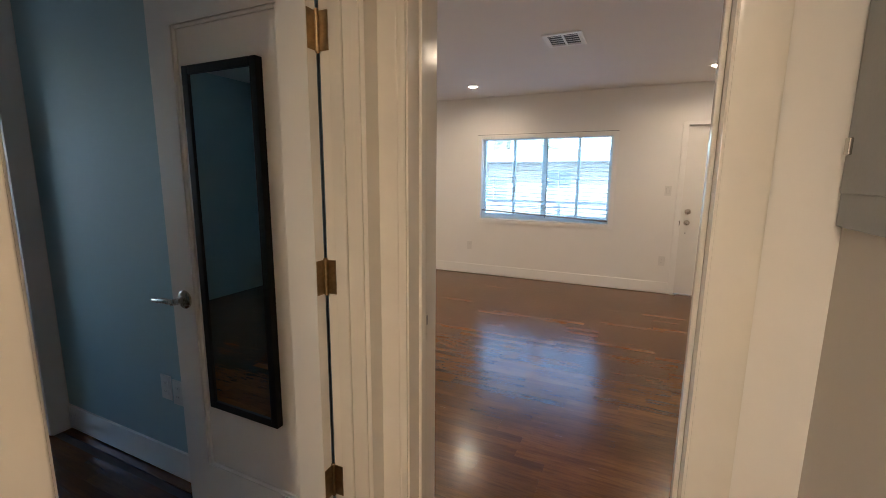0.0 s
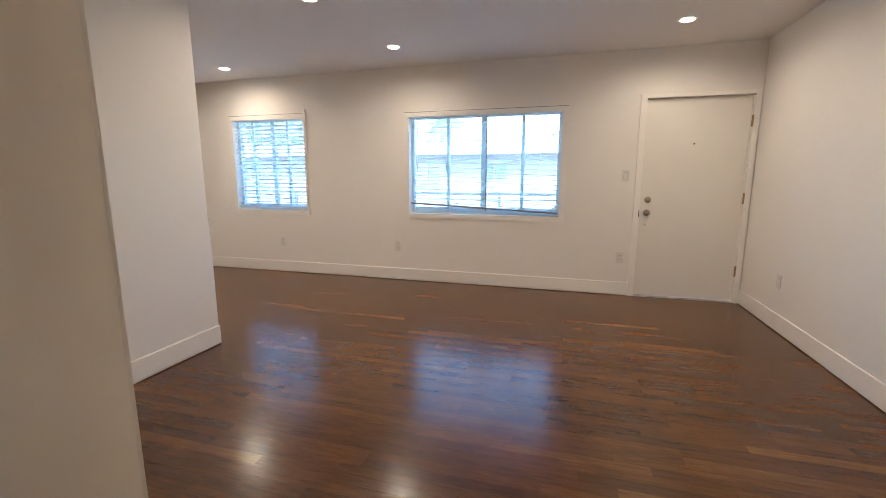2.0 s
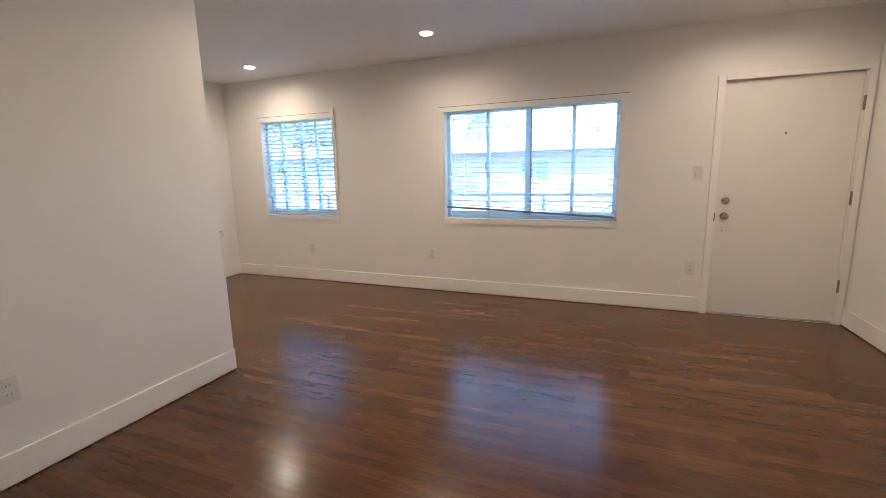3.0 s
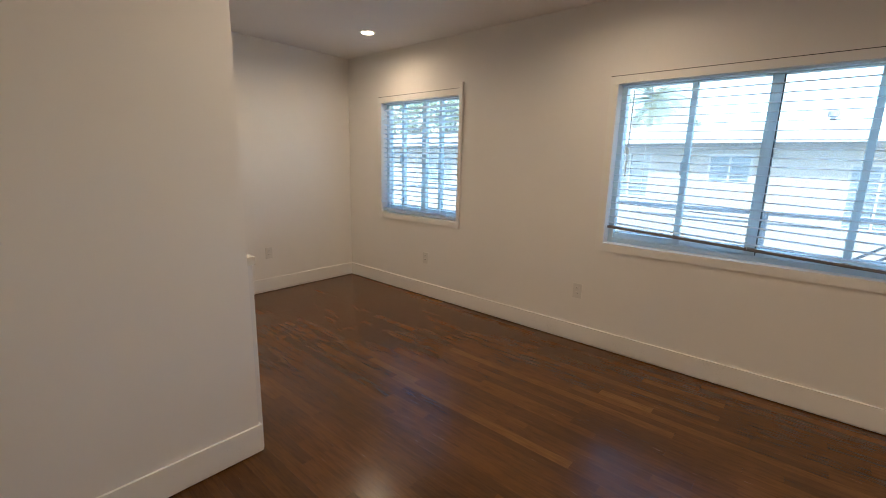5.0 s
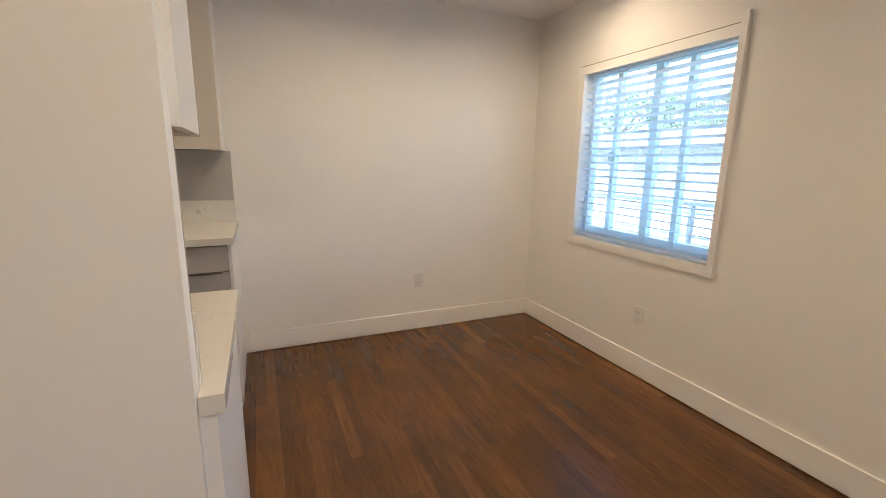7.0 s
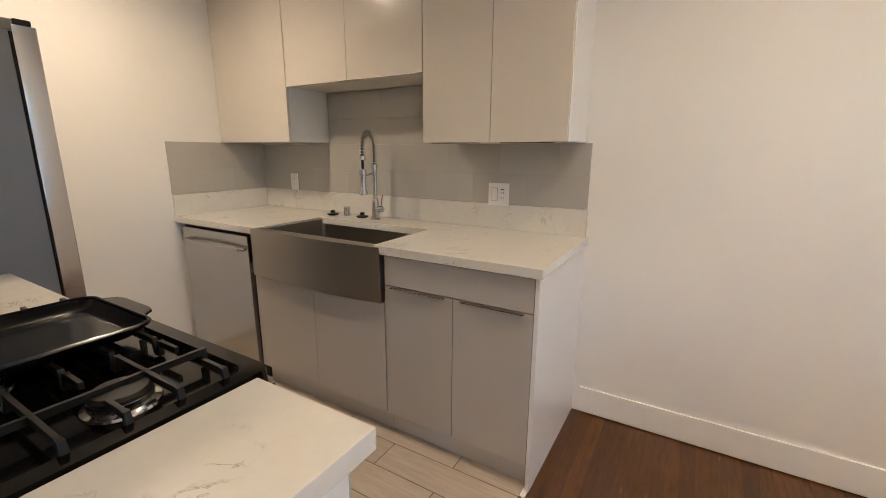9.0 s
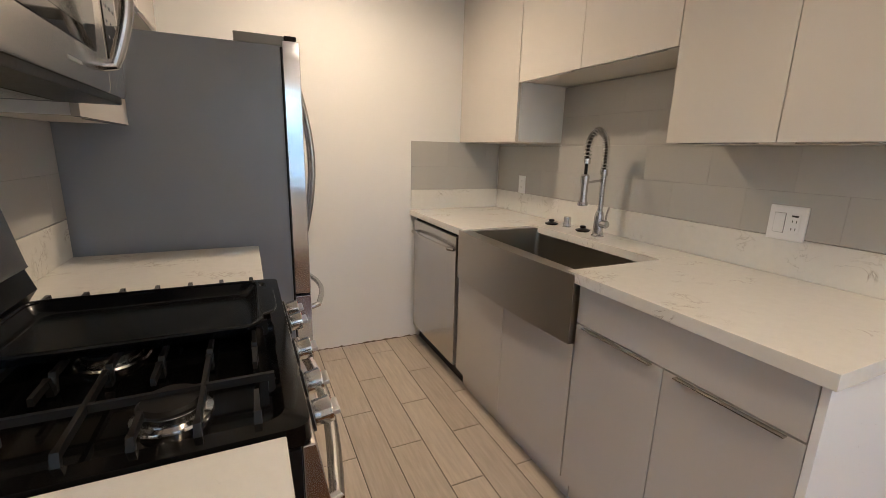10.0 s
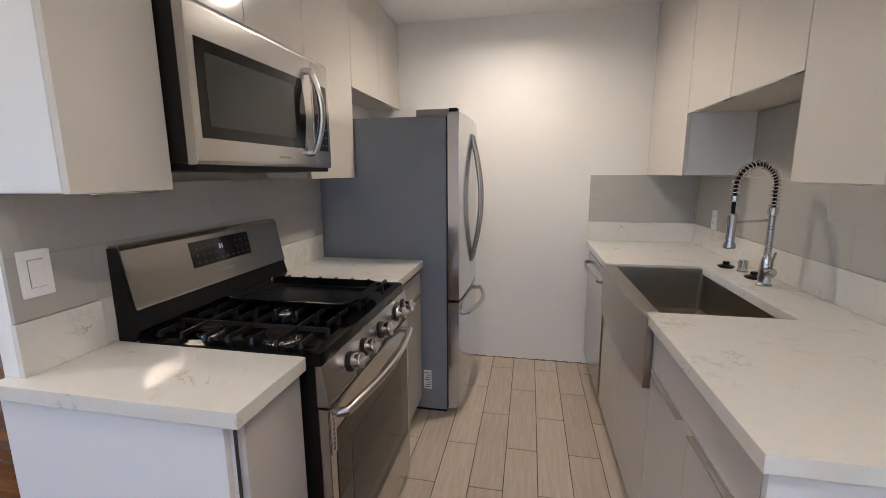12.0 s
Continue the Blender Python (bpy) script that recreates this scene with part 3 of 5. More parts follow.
part("door_stop", block(0.4265, 1.3185, 6.178, 6.25, 1.955, 1.9845, 0), TRIM, door)
part("threshold", block(0.422, 1.323, 6.112, 6.25, 0.0, 0.009, 0.003), STEEL, door, "worn metal threshold")
knob_at(slab, 0.494, 0.873, "door_knob", 0.027, 0.06)
knob_at(slab, 0.496, 1.003, "deadbolt", 0.027, 0.028)
part("peephole", lathe(bmesh.new(), (0.868, 6.134, 1.55), (0, -1, 0), [(0.009, 0), (0.009, 0.003), (0.004, 0.004), (0.003, 0.002)], 16), NICKEL, slab)
part("screw_hole", lathe(bmesh.new(), (0.488, 6.134, 0.75), (0, -1, 0), [(0.006, 0), (0.006, 0.001), (0.001, 0.0012)], 12), SLOT, slab)
part("strike_plate", block(0.4125, 0.4195, 6.090, 6.094, 0.83, 0.90, 0.001), SLOT, door)
for hz in (1.745, 1.03, 0.32):
    part("hinge", lathe(bmesh.new(), (1.3225, 6.098, hz - 0.05), (0, 0, 1), [(0.004, -0.004), (0.009, 0), (0.009, 0.1), (0.004, 0.104)], 12), BRASS, door)


# ---------------------------------------------------------------- plates, lamps, vent
def plate(at, face, label, kind_of, w=0.07, h=0.114, gangs=1, group="outlets", guarded=False):
    """An outlet or switch plate; face is the way it looks: n, s, e or w."""
    turn = {"s": 0, "e": 90, "n": 180, "w": 270}[face]
    p = thing("wall_outlet" if kind_of == "outlet" else "light_switch", at, label, kind_of, group)
    plastic = BRIGHTPLASTIC if group == "backsplash plates" else PLASTIC
    p.rotation_euler = (0, 0, radians(turn))

    def local(name, bm, mat, parent):
        mesh_ob = part(name, bm, mat)
        mesh_ob.parent = parent
        return mesh_ob
    local("cover_plate", block(-w / 2, w / 2, -0.006, 0, -h / 2, h / 2, 0.002), plastic, p)
    if kind_of == "switch":
        for g in range(gangs - guarded):
            cx = (g - (gangs - 1) / 2) * 0.046
            local("rocker_gap", block(cx - 0.0172, cx + 0.0172, -0.0068, -0.0058, -0.0342, 0.0342, 0), PANELGREY, p)
    for g in range(gangs):
        cx = (g - (gangs - 1) / 2) * 0.046
        if guarded and g == gangs - 1:
            face_ob = local("socket", block(cx - 0.0165, cx + 0.0165, -0.009, -0.006, -0.034, 0.034, 0.002), plastic, p)
            local("test_button", block(cx - 0.010, cx + 0.010, -0.0102, -0.0088, 0.023, 0.029, 0.0005), SLOT, face_ob)
            for cz in (-0.022, 0.004):
                for sx in (-0.006, 0.006):
                    local("slot", block(cx + sx - 0.0012, cx + sx + 0.0012, -0.0094, -0.0089, cz, cz + 0.008, 0), SLOT, face_ob)
        elif kind_of == "outlet":
            for cz in (-0.02, 0.02):
                face_ob = local("socket", block(cx - 0.016, cx + 0.016, -0.0085, -0.006, cz - 0.014, cz + 0.014, 0.002), plastic, p)
                for sx in (-0.006, 0.006):
                    local("slot", block(cx + sx - 0.001, cx + sx + 0.001, -0.0088, -0.0084, cz - 0.001, cz + 0.007, 0), SLOT, face_ob)
        else:
            local("rocker", block(cx - 0.016, cx + 0.016, -0.010, -0.006, -0.033, 0.033, 0.002), plastic, p)
    return p


plate((0.268, Y1, 0.40), "s", "white duplex outlet on the wall beside the front door", "outlet")
plate((-2.225, Y1, 0.41), "s", "white duplex outlet low on the wall under the wide window", "outlet")
plate((-3.84, Y1, 0.40), "s", "white duplex outlet low on the wall under the small window", "outlet")
plate((X0, 5.076, 0.405), "e", "white duplex outlet low on the dining end wall", "outlet")
plate((X1, 5.36, 0.40), "w", "white duplex outlet low on the wall near the front door", "outlet")
plate((STUB_E, 2.72, 0.41), "e", "white duplex outlet low on the partition wall", "outlet")
plate((0.268, Y1, 1.243), "s", "white rocker switch on the wall beside the front door", "switch", group="switches")
plate((-1.78, BED_V - 0.003, 0.43), "s", "white outlet low on the bedroom wall", "outlet")
plate((-1.86, BED_V - 0.003, 0.44), "s", "white outlet low on the bedroom wall", "outlet")


def downlight(x, y):
    d = thing("ceiling_light", (x, y, CEIL), "round recessed ceiling downlight, switched on", "light", "recessed downlights")
    part("trim_ring", lathe(bmesh.new(), (x, y, CEIL), (0, 0, -1), [(0.070, 0.0), (0.070, 0.003), (0.064, 0.006), (0.054, 0.005), (0.050, 0.001)], 32), TRIM, d)
    part("lens", lathe(bmesh.new(), (x, y, CEIL - 0.002), (0, 0, -1), [(0.047, 0.0), (0.047, 0.006), (0.03, 0.011), (0.001, 0.013)], 32), LENS, d)


# the added fill lamp and the assumed one get a fixture too
for lx, ly, watts in LAMPS:
    downlight(lx, ly)

vent = thing("ceiling_vent", (-0.6525, 4.02, CEIL), "white louvred ceiling air vent with dark slots", "vent")
vx0, vx1, vy0, vy1 = -0.80, -0.505, 3.86, 4.185
part("backing", block(vx0 + 0.02, vx1 - 0.02, vy0 + 0.02, vy1 - 0.02, CEIL - 0.004, CEIL - 0.001, 0), SLOT, vent)
bm = bmesh.new()
for b in ((vx0, vx0 + 0.035, vy0, vy1), (vx1 - 0.035, vx1, vy0, vy1), (vx0 + 0.035, vx1 - 0.035, vy0, vy0 + 0.035), (vx0 + 0.035, vx1 - 0.035, vy1 - 0.035, vy1), (-0.66, -0.645, vy0 + 0.035, vy1 - 0.035)):
    box(bm, b[0], b[1], b[2], b[3], CEIL - 0.012, CEIL)
part("frame", bevelled(bm, 0.002), TRIM, vent)
for side in ((vx0 + 0.036, -0.661), (-0.644, vx1 - 0.036)):
    for k in range(5):
        y = vy0 + 0.062 + k * 0.050
        bm = block(side[0], side[1], y - 0.004, y + 0.004, CEIL - 0.011, CEIL - 0.0095, 0)
        part("slat", bm, TRIM, vent)

# ---------------------------------------------------------------- hall doorway, bedroom doorway and door
hall = tagged(new("door_frame_hall"), "glossy cream painted doorway between hall and living room, no door hung", "door frame", "", "structure")
hall.location = (-0.24, SOUTH_H, 0)
jl, jr = -0.60, 0.122
part("jamb", block(-0.6145, jl, SOUTH_H - 0.002, SOUTH_L + 0.002, 0.0, 2.005, 0.002), JAMB, hall)
part("jamb", block(jr, 0.1365, SOUTH_H - 0.002, SOUTH_L + 0.002, 0.0, 2.005, 0.002), JAMB, hall)
part("jamb", block(-0.6145, 0.1365, SOUTH_H - 0.002, SOUTH_L + 0.002, 2.0055, 2.0195, 0.002), JAMB, hall)
for x0, x1 in ((jl, jl + 0.012), (jr - 0.012, jr)):
    part("door_stop", block(x0, x1, 1.51, 1.545, 0.0, 2.0, 0.004), JAMB, hall)
part("door_stop", block(jl + 0.012, jr - 0.012, 1.51, 1.545, 1.993, 2.005, 0.004), JAMB, hall)
part("strike_plate", block(jl - 0.0005, jl + 0.0125, 1.5455, 1.5475, 0.915, 0.945, 0.0005), SLOT, hall, "bare strike hole")


def casing_profile(p0, p1, wide, thick):
    """A moulded casing board from p0 (edge by the opening) with steps in its face."""
    steps = [(0.0, 0.0), (0.0, 0.45), (0.12, 0.62), (0.25, 0.62), (0.30, 0.8), (0.62, 0.9), (0.70, 1.0), (0.94, 1.0), (1.0, 0.85), (1.0, 0.0)]
    return [(p0 + s * wide, p1 + d * thick) for s, d in steps]


# casings: profile drawn up the door's height
for sx, wide in ((-0.606, -0.083), (0.128, 0.083)):
    bm = prism(bmesh.new(), casing_profile(sx, SOUTH_H, wide, -0.018 if sx < 0 else -0.011), "z", 0.0, 2.08)
    part("casing", bm, JAMB, hall)
    bm = prism(bmesh.new(), casing_profile(sx, SOUTH_L, wide, 0.018), "z", 0.0, 2.08)
    part("casing", bm, JAMB, hall)
part("casing", block(-0.694, 0.216, SOUTH_H - 0.016, SOUTH_H, 2.0805, 2.15, 0.003), JAMB, hall)
part("casing", block(-0.694, 0.216, SOUTH_L, SOUTH_L + 0.016, 2.0805, 2.15, 0.003), JAMB, hall)

bed = tagged(new("door_frame_bedroom"), "cream painted doorway from the hall into a dark bedroom", "door frame", "", "structure")
bed.location = (-0.76, 1.0, 0)
part("jamb", block(-0.824, -0.698, 1.372, 1.3845, 0.0, 2.005, 0.002), JAMB, bed)
part("jamb", block(-0.824, -0.698, 0.6555, 0.668, 0.0, 2.005, 0.002), JAMB, bed)
part("jamb", block(-0.824, -0.698, 0.6555, 1.3845, 2.0055, 2.0195, 0.002), JAMB, bed)
part("door_stop", block(-0.785, -0.745, 1.360, 1.372, 0.0, 2.0, 0.004), JAMB, bed)
part("door_stop", block(-0.785, -0.745, 0.668, 0.680, 0.0, 2.0, 0.004), JAMB, bed)
part("casing", block(-0.70, -0.684, 1.378, 1.4545, 0.0, 2.08, 0.003), JAMB, bed)
part("casing", block(-0.70, -0.684, 0.580, 0.661, 0.0, 2.08, 0.005), JAMB, bed)
part("casing", block(-0.70, -0.684, 0.580, 1.436, 2.0805, 2.15, 0.005), JAMB, bed)

leaf = tagged(new("door_2"), "white panelled bedroom door standing open, with a black framed mirror hung on it", "door", "", "structure")
leaf.location = (-0.826, 1.36, 0)
dx0, dx1, dy0, dy1 = -1.482, -0.83, 1.330, 1.366
bm = bmesh.new()
for b in ((dx0, dx0 + 0.115, 0.012, 1.995), (dx1 - 0.10, dx1, 0.012, 1.995), (dx0 + 0.115, dx1 - 0.10, 0.012, 0.33), (dx0 + 0.115, dx1 - 0.10, 1.82, 1.995)):
    box(bm, b[0], b[1], dy0, dy1, b[2], b[3])
part("door_frame_rail", bm, DOORPAINT, leaf)
part("door_panel", block(dx0 + 0.11, dx1 - 0.095, dy0 + 0.012, dy1 - 0.004, 0.32, 1.83, 0), DOORPAINT, leaf)
bm = bmesh.new()
for b in ((dx0 + 0.115, dx0 + 0.127, 0.33, 1.82), (dx1 - 0.112, dx1 - 0.10, 0.33, 1.82), (dx0 + 0.127, dx1 - 0.112, 0.33, 0.342), (dx0 + 0.127, dx1 - 0.112, 1.808, 1.82)):
    box(bm, b[0], b[1], dy0 + 0.003, dy0 + 0.013, b[2], b[3])
part("panel_bead", bevelled(bm, 0.004), DOORPAINT, leaf)
lever = part("door_lever", lathe(bmesh.new(), (-1.413, dy0, 0.945), (0, -1, 0), [(0.032, 0), (0.032, 0.006), (0.026, 0.010), (0.012, 0.012), (0.011, 0.05), (0.001, 0.052)], 24), NICKEL, leaf, "satin nickel lever handle")
part("lever_arm", tube(bmesh.new(), [(-1.413, dy0 - 0.045, 0.945), (-1.45, dy0 - 0.048, 0.947), (-1.50, dy0 - 0.046, 0.942), (-1.525, dy0 - 0.042, 0.940)], [0.010, 0.010, 0.009, 0.007], 12), NICKEL, lever)
for hz in (1.745, 1.08, 0.425):
    h = part("hinge", lathe(bmesh.new(), (-0.8255, 1.3665, hz - 0.05), (0, 0, 1), [(0.003, -0.006), (0.006, -0.003), (0.006, 0.103), (0.003, 0.106)], 12), BRASS, leaf, "aged brass hinge")
    part("hinge_leaf", block(-0.8235, -0.7925, 1.3695, 1.3717, hz - 0.05, hz + 0.05, 0.0004), BRASS, h)
    part("hinge_leaf", block(-0.8298, -0.8278, 1.332, 1.362, hz - 0.05, hz + 0.05, 0.0004), BRASS, h)

mir = thing("wall_mirror", (-1.155, dy0, 0.575), "tall door mirror in a thin black frame", "mirror")
mx0, mx1, mz0, mz1 = -1.312, -1.0, 0.577, 1.693
bm = bmesh.new()
fw = 0.026
for b in ((mx0, mx0 + fw, mz0, mz1), (mx1 - fw, mx1, mz0, mz1), (mx0 + fw, mx1 - fw, mz0, mz0 + fw), (mx0 + fw, mx1 - fw, mz1 - fw, mz1)):
    box(bm, b[0], b[1], dy0 - 0.014, dy0 + 0.011, b[2], b[3])
part("mirror_frame", bevelled(bm, 0.003), FRAMEBLACK, mir)
part("mirror_glass", block(mx0 + fw - 0.003, mx1 - fw + 0.003, dy0 - 0.008, dy0 - 0.004, mz0 + fw - 0.003, mz1 - fw + 0.003, 0), MIRROR, mir)

panel = thing("breaker_panel", (0.33, 1.25, 1.28), "grey metal electrical breaker panel on the hall wall", "breaker panel")
part("panel_box", block(0.314, 0.33, 1.06, 1.437, 1.283, 1.86, 0.002), PANELGREY, panel)
pd = part("panel_door", block(0.309, 0.3145, 1.075, 1.427, 1.343, 1.85, 0.002), PANELGREY, panel)
part("latch", block(0.303, 0.3095, 1.40, 1.42, 1.41, 1.44, 0.002), STEEL, pd)

# ---------------------------------------------------------------- outside
structure("ground", block(-400, 400, -400, 400, -3.3, -3.2, 0), CONCRETE, "concrete yard between the buildings", "ground")
structure("walkway", block(-9, 5, Y1 + 0.16, 7.90, -0.16, -0.02, 0.005), CONCRETE, "raised concrete walkway outside the front door", "walkway")
rail = thing("railing", (-2, 7.74, -0.02), "grey metal walkway railing with thin posts", "railing")
part("handrail", block(-9, 5, 7.715, 7.765, 0.965, 1.0, 0.004), RAILMETAL, rail)
for z in (0.885, 0.66, 0.44, 0.22):
    part("rail_bar", block(-9, 5, 7.735, 7.75, z, z + 0.016, 0.002), RAILMETAL, rail)
for k in range(8):
    px = -1.26 + (k - 4) * 1.75
    part("post", block(px - 0.02, px + 0.02, 7.712, 7.752, -0.02, 0.9645, 0.003), RAILMETAL, rail)

stair = thing("stair_railing", (-1.5, 7.86, -0.02), "dark brown metal stair railing beyond the walkway", "railing")
for off in (0.0, 0.125):
    ends = [(-1.47 + off, 7.84, -0.02), (-0.9 + off, 7.84, 0.44), (-0.54 + off, 7.84, 0.73), (-0.24 + off, 7.84, 0.97), (0.35 + off, 7.84, 1.44)]
    part("sloping_bar", tube(bmesh.new(), ends, 0.011, 8), STAIRMETAL, stair)
part("post", block(0.33, 0.365, 7.822, 7.858, -0.16, 1.46, 0.003), STAIRMETAL, stair)

nb = thing("apartment_building", (-6, 15.4, -3.2), "long cream stucco neighbouring building with flat roof and deep fascia", "building")
NY = 15.3
holes = [(-5.45, -4.35, 0.55, 1.72), (-3.05, -2.15, 1.02, 1.72), (-12.6, -11.2, 0.55, 1.72), (-9.3, -8.3, 0.9, 1.72), (-0.5, 0.5, 0.15, 1.52), (-16.5, -15.4, 0.7, 1.72)]
part("wall", wall_mesh("y", NY, NY + 0.2, (-30, 14), (-3.2, 2.0), holes), STUCCO, nb)
part("wall", block(-30, 14, NY + 0.4, NY + 9, -3.2, 2.0, 0), STUCCO, nb)
rf = part("roof", block(-30.6, 14.6, NY - 0.62, NY + 9.5, 2.02, 2.30, 0.01), ROOF, nb)
part("fascia", block(-30.6, 14.6, NY - 0.66, NY - 0.625, 1.94, 2.33, 0.005), FASCIA, rf)
part("eave", block(-30.6, 14.6, NY - 0.62, NY - 0.001, 1.97, 2.015, 0), FASCIA, rf)
for vx, vz in ((-0.9, 0.55), (-7.4, 0.4)):
    part("roof_vent", lathe(bmesh.new(), (vx, 19.5, 2.3), (0, 0, 1), [(0.07, 0), (0.07, vz), (0.14, vz + 0.02), (0.14, vz + 0.16), (0.02, vz + 0.22)], 12), RAILMETAL, rf)
part("chimney", block(-6.5, -6.0, 18.5, 19.0, 2.3, 2.95, 0.01), STUCCO, rf)
for hx0, hx1, hz0, hz1 in holes:
    wd = part("window", block(hx0, hx1, NY + 0.09, NY + 0.1, hz0, hz1, 0), SHUTTER, nb, "louvred window glass")
    bm = bmesh.new()
    for b in ((hx0, hx0 + 0.05, hz0, hz1), (hx1 - 0.05, hx1, hz0, hz1), (hx0 + 0.05, hx1 - 0.05, hz0, hz0 + 0.05), (hx0 + 0.05, hx1 - 0.05, hz1 - 0.05, hz1), ((hx0 + hx1) / 2 - 0.02, (hx0 + hx1) / 2 + 0.02, hz0 + 0.05, hz1 - 0.05)):
        box(bm, b[0], b[1], NY + 0.03, NY + 0.084, b[2] + 0.002, b[3] - 0.002)
    part("frame", bm, FASCIA, wd)
    bm = bmesh.new()
    for k in range(int((hz1 - hz0 - 0.1) / 0.1)):
        z = hz0 + 0.09 + k * 0.1
        box(bm, hx0 + 0.05, hx1 - 0.05, NY + 0.04, NY + 0.07, z, z + 0.012)
    part("louvre", bm, FASCIA, wd)


def palm(x, y, z0, z1, size, seed):
    rng = random.Random(seed)
    p = thing("palm_tree", (x, y, z0), "tall palm tree with drooping feather fronds behind the roof", "tree")
    part("trunk", tube(bmesh.new(), [(x + 0.15 * math.sin(k * 0.9), y, z0 + (z1 - z0) * k / 8) for k in range(9)], [0.30 - 0.012 * k for k in range(9)], 12), BARK, p)
    bm = bmesh.new()
    for k in range(64):
        a = k * 2.399 + rng.uniform(-0.2, 0.2)
        up = rng.uniform(-0.8, 1.2)
        n = 16
        pts, d = [], Vector((math.cos(a) * math.cos(up), math.sin(a) * math.cos(up), math.sin(up)))
        q = Vector((x, y, z1))
        for i in range(n):
            pts.append(q.copy())
            q += d * (size / n)
            d = (d + Vector((0, 0, -0.085 - 0.05 * i / n))).normalized()
        for i in range(1, n - 1):
            side = (pts[i + 1] - pts[i]).cross(Vector((0, 0, 1))).normalized()
            fwd = (pts[i + 1] - pts[i]).normalized()
            length = size * 0.23 * math.sin(math.pi * min(0.97, (i + 1.2) / (n + 0.5)))
            for s in (-1, 1):
                for h in (0.0, 0.5):
                    b0 = pts[i] + fwd * (h * size / n)
                    tip = b0 + side * (s * length) + fwd * length * 0.6 + Vector((0, 0, -length * rng.uniform(0.15, 0.6)))
                    w = fwd * 0.055
                    bm.faces.new([bm.verts.new(c) for c in (b0 - w * 0.5, b0 + w * 0.5, tip)])
        tube(bm, pts, [0.035 * (1 - i / n) + 0.006 for i in range(n)], 4, False)
    part("crown", bm, PALMLEAF, p)


palm(-11.6, 40.0, -3.2, 6.6, 5.0, 3)
palm(-9.0, 46.0, -3.2, 3.6, 3.2, 8)


def tree(x, y, z0, zc, rx, rz, seed):
    rng = random.Random(seed)
    t = thing("tree", (x, y, z0), "leafy green tree beyond the neighbouring roof", "tree", "background trees")
    bm = tube(bmesh.new(), [(x, y, z0), (x + 0.1, y, (z0 + zc) / 2), (x, y, zc)], [0.28, 0.2, 0.12], 10)
    for k in range(7):
        a = k * 0.9
        tube(bm, [(x, y, zc - 1.2), (x + math.cos(a) * rx * 0.4, y + math.sin(a) * rx * 0.4, zc), (x + math.cos(a) * rx * 0.75, y + math.sin(a) * rx * 0.75, zc + rz * 0.4)], [0.1, 0.06, 0.02], 6)
    part("trunk", bm, BARK, t)
    bm = bmesh.new()
    hubs = [(rng.uniform(-1, 1) * rx * 0.7, rng.uniform(-1, 1) * rx * 0.7, rng.uniform(-0.7, 0.8) * rz) for k in range(22)]
    for hx, hy, hz in hubs:
        for k in range(110):
            v = Vector((rng.gauss(0, 1), rng.gauss(0, 1), rng.gauss(0, 1))).normalized() * rng.uniform(0.2, 1) * rx * 0.38
            c = Vector((x + hx, y + hy, zc + hz)) + v
            u = Vector((rng.uniform(-1, 1), rng.uniform(-1, 1), rng.uniform(-1, 1))).normalized() * 0.11
            w = u.orthogonal().normalized() * 0.06
            bm.faces.new([bm.verts.new(q) for q in (c - u, c + w, c + u, c - w)])
    part("crown", bm, LEAF, t)


tree(-25.0, 27.0, -3.2, 4.5, 3.6, 2.2, 9)
tree(-17.8, 27.0, -3.2, 4.4, 2.6, 1.9, 5)
tree(-22.5, 29.0, -3.2, 4.2, 2.8, 2.0, 6)


# ---------------------------------------------------------------- kitchen
CT, CB = 0.933, 0.895
SF = -4.375      # front edge of the sink-side worktop
RF = -3.405      # front edge of the range-side worktop
CABF, RCABF = -4.392, -3.388   # cabinet door faces


def pull(parent, x, y0, y1, z, out):
    """A slim metal edge pull along the top or foot of a door."""
    part("handle", block(min(x, x + out), max(x, x + out), y0, y1, z, z + 0.004, 0.001), STEEL, parent, "slim brushed metal edge pull")


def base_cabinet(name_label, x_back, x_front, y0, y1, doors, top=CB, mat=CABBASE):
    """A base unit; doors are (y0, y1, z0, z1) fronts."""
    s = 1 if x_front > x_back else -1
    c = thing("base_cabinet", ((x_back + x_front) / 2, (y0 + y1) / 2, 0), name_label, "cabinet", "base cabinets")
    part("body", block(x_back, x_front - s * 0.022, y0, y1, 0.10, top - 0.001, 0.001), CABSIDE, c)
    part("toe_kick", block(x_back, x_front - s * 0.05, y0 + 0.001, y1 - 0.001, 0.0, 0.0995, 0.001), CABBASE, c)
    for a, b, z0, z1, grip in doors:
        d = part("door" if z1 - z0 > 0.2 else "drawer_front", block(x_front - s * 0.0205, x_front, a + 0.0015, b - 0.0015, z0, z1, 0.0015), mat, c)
        if grip:
            pull(d, x_front + s * 0.001, a + 0.04, b - 0.035, z1 - 0.004, s * 0.016)
    return c


# sink side
c = base_cabinet("glossy grey base cabinet with one drawer and two doors", X0, CABF, 3.095, 3.785,
             ((3.098, 3.446, 0.118, 0.752, True), (3.446, 3.785, 0.118, 0.752, True), (3.098, 3.785, 0.757, 0.889, False)))
part("end_panel", block(X0, CABF, 3.7855, 3.802, 0.0, CB - 0.001, 0.0015), CABSIDE, c, "white cabinet end panel")
base_cabinet("glossy grey sink base cabinet with two plain doors", X0, CABF, 2.185, 3.094,
             ((2.187, 2.64, 0.118, 0.668, False), (2.64, 3.094, 0.118, 0.668, False)), top=0.66)

dw = thing("dishwasher", (-4.7, 1.84, 0), "stainless steel dishwasher with a bowed bar handle", "dishwasher")
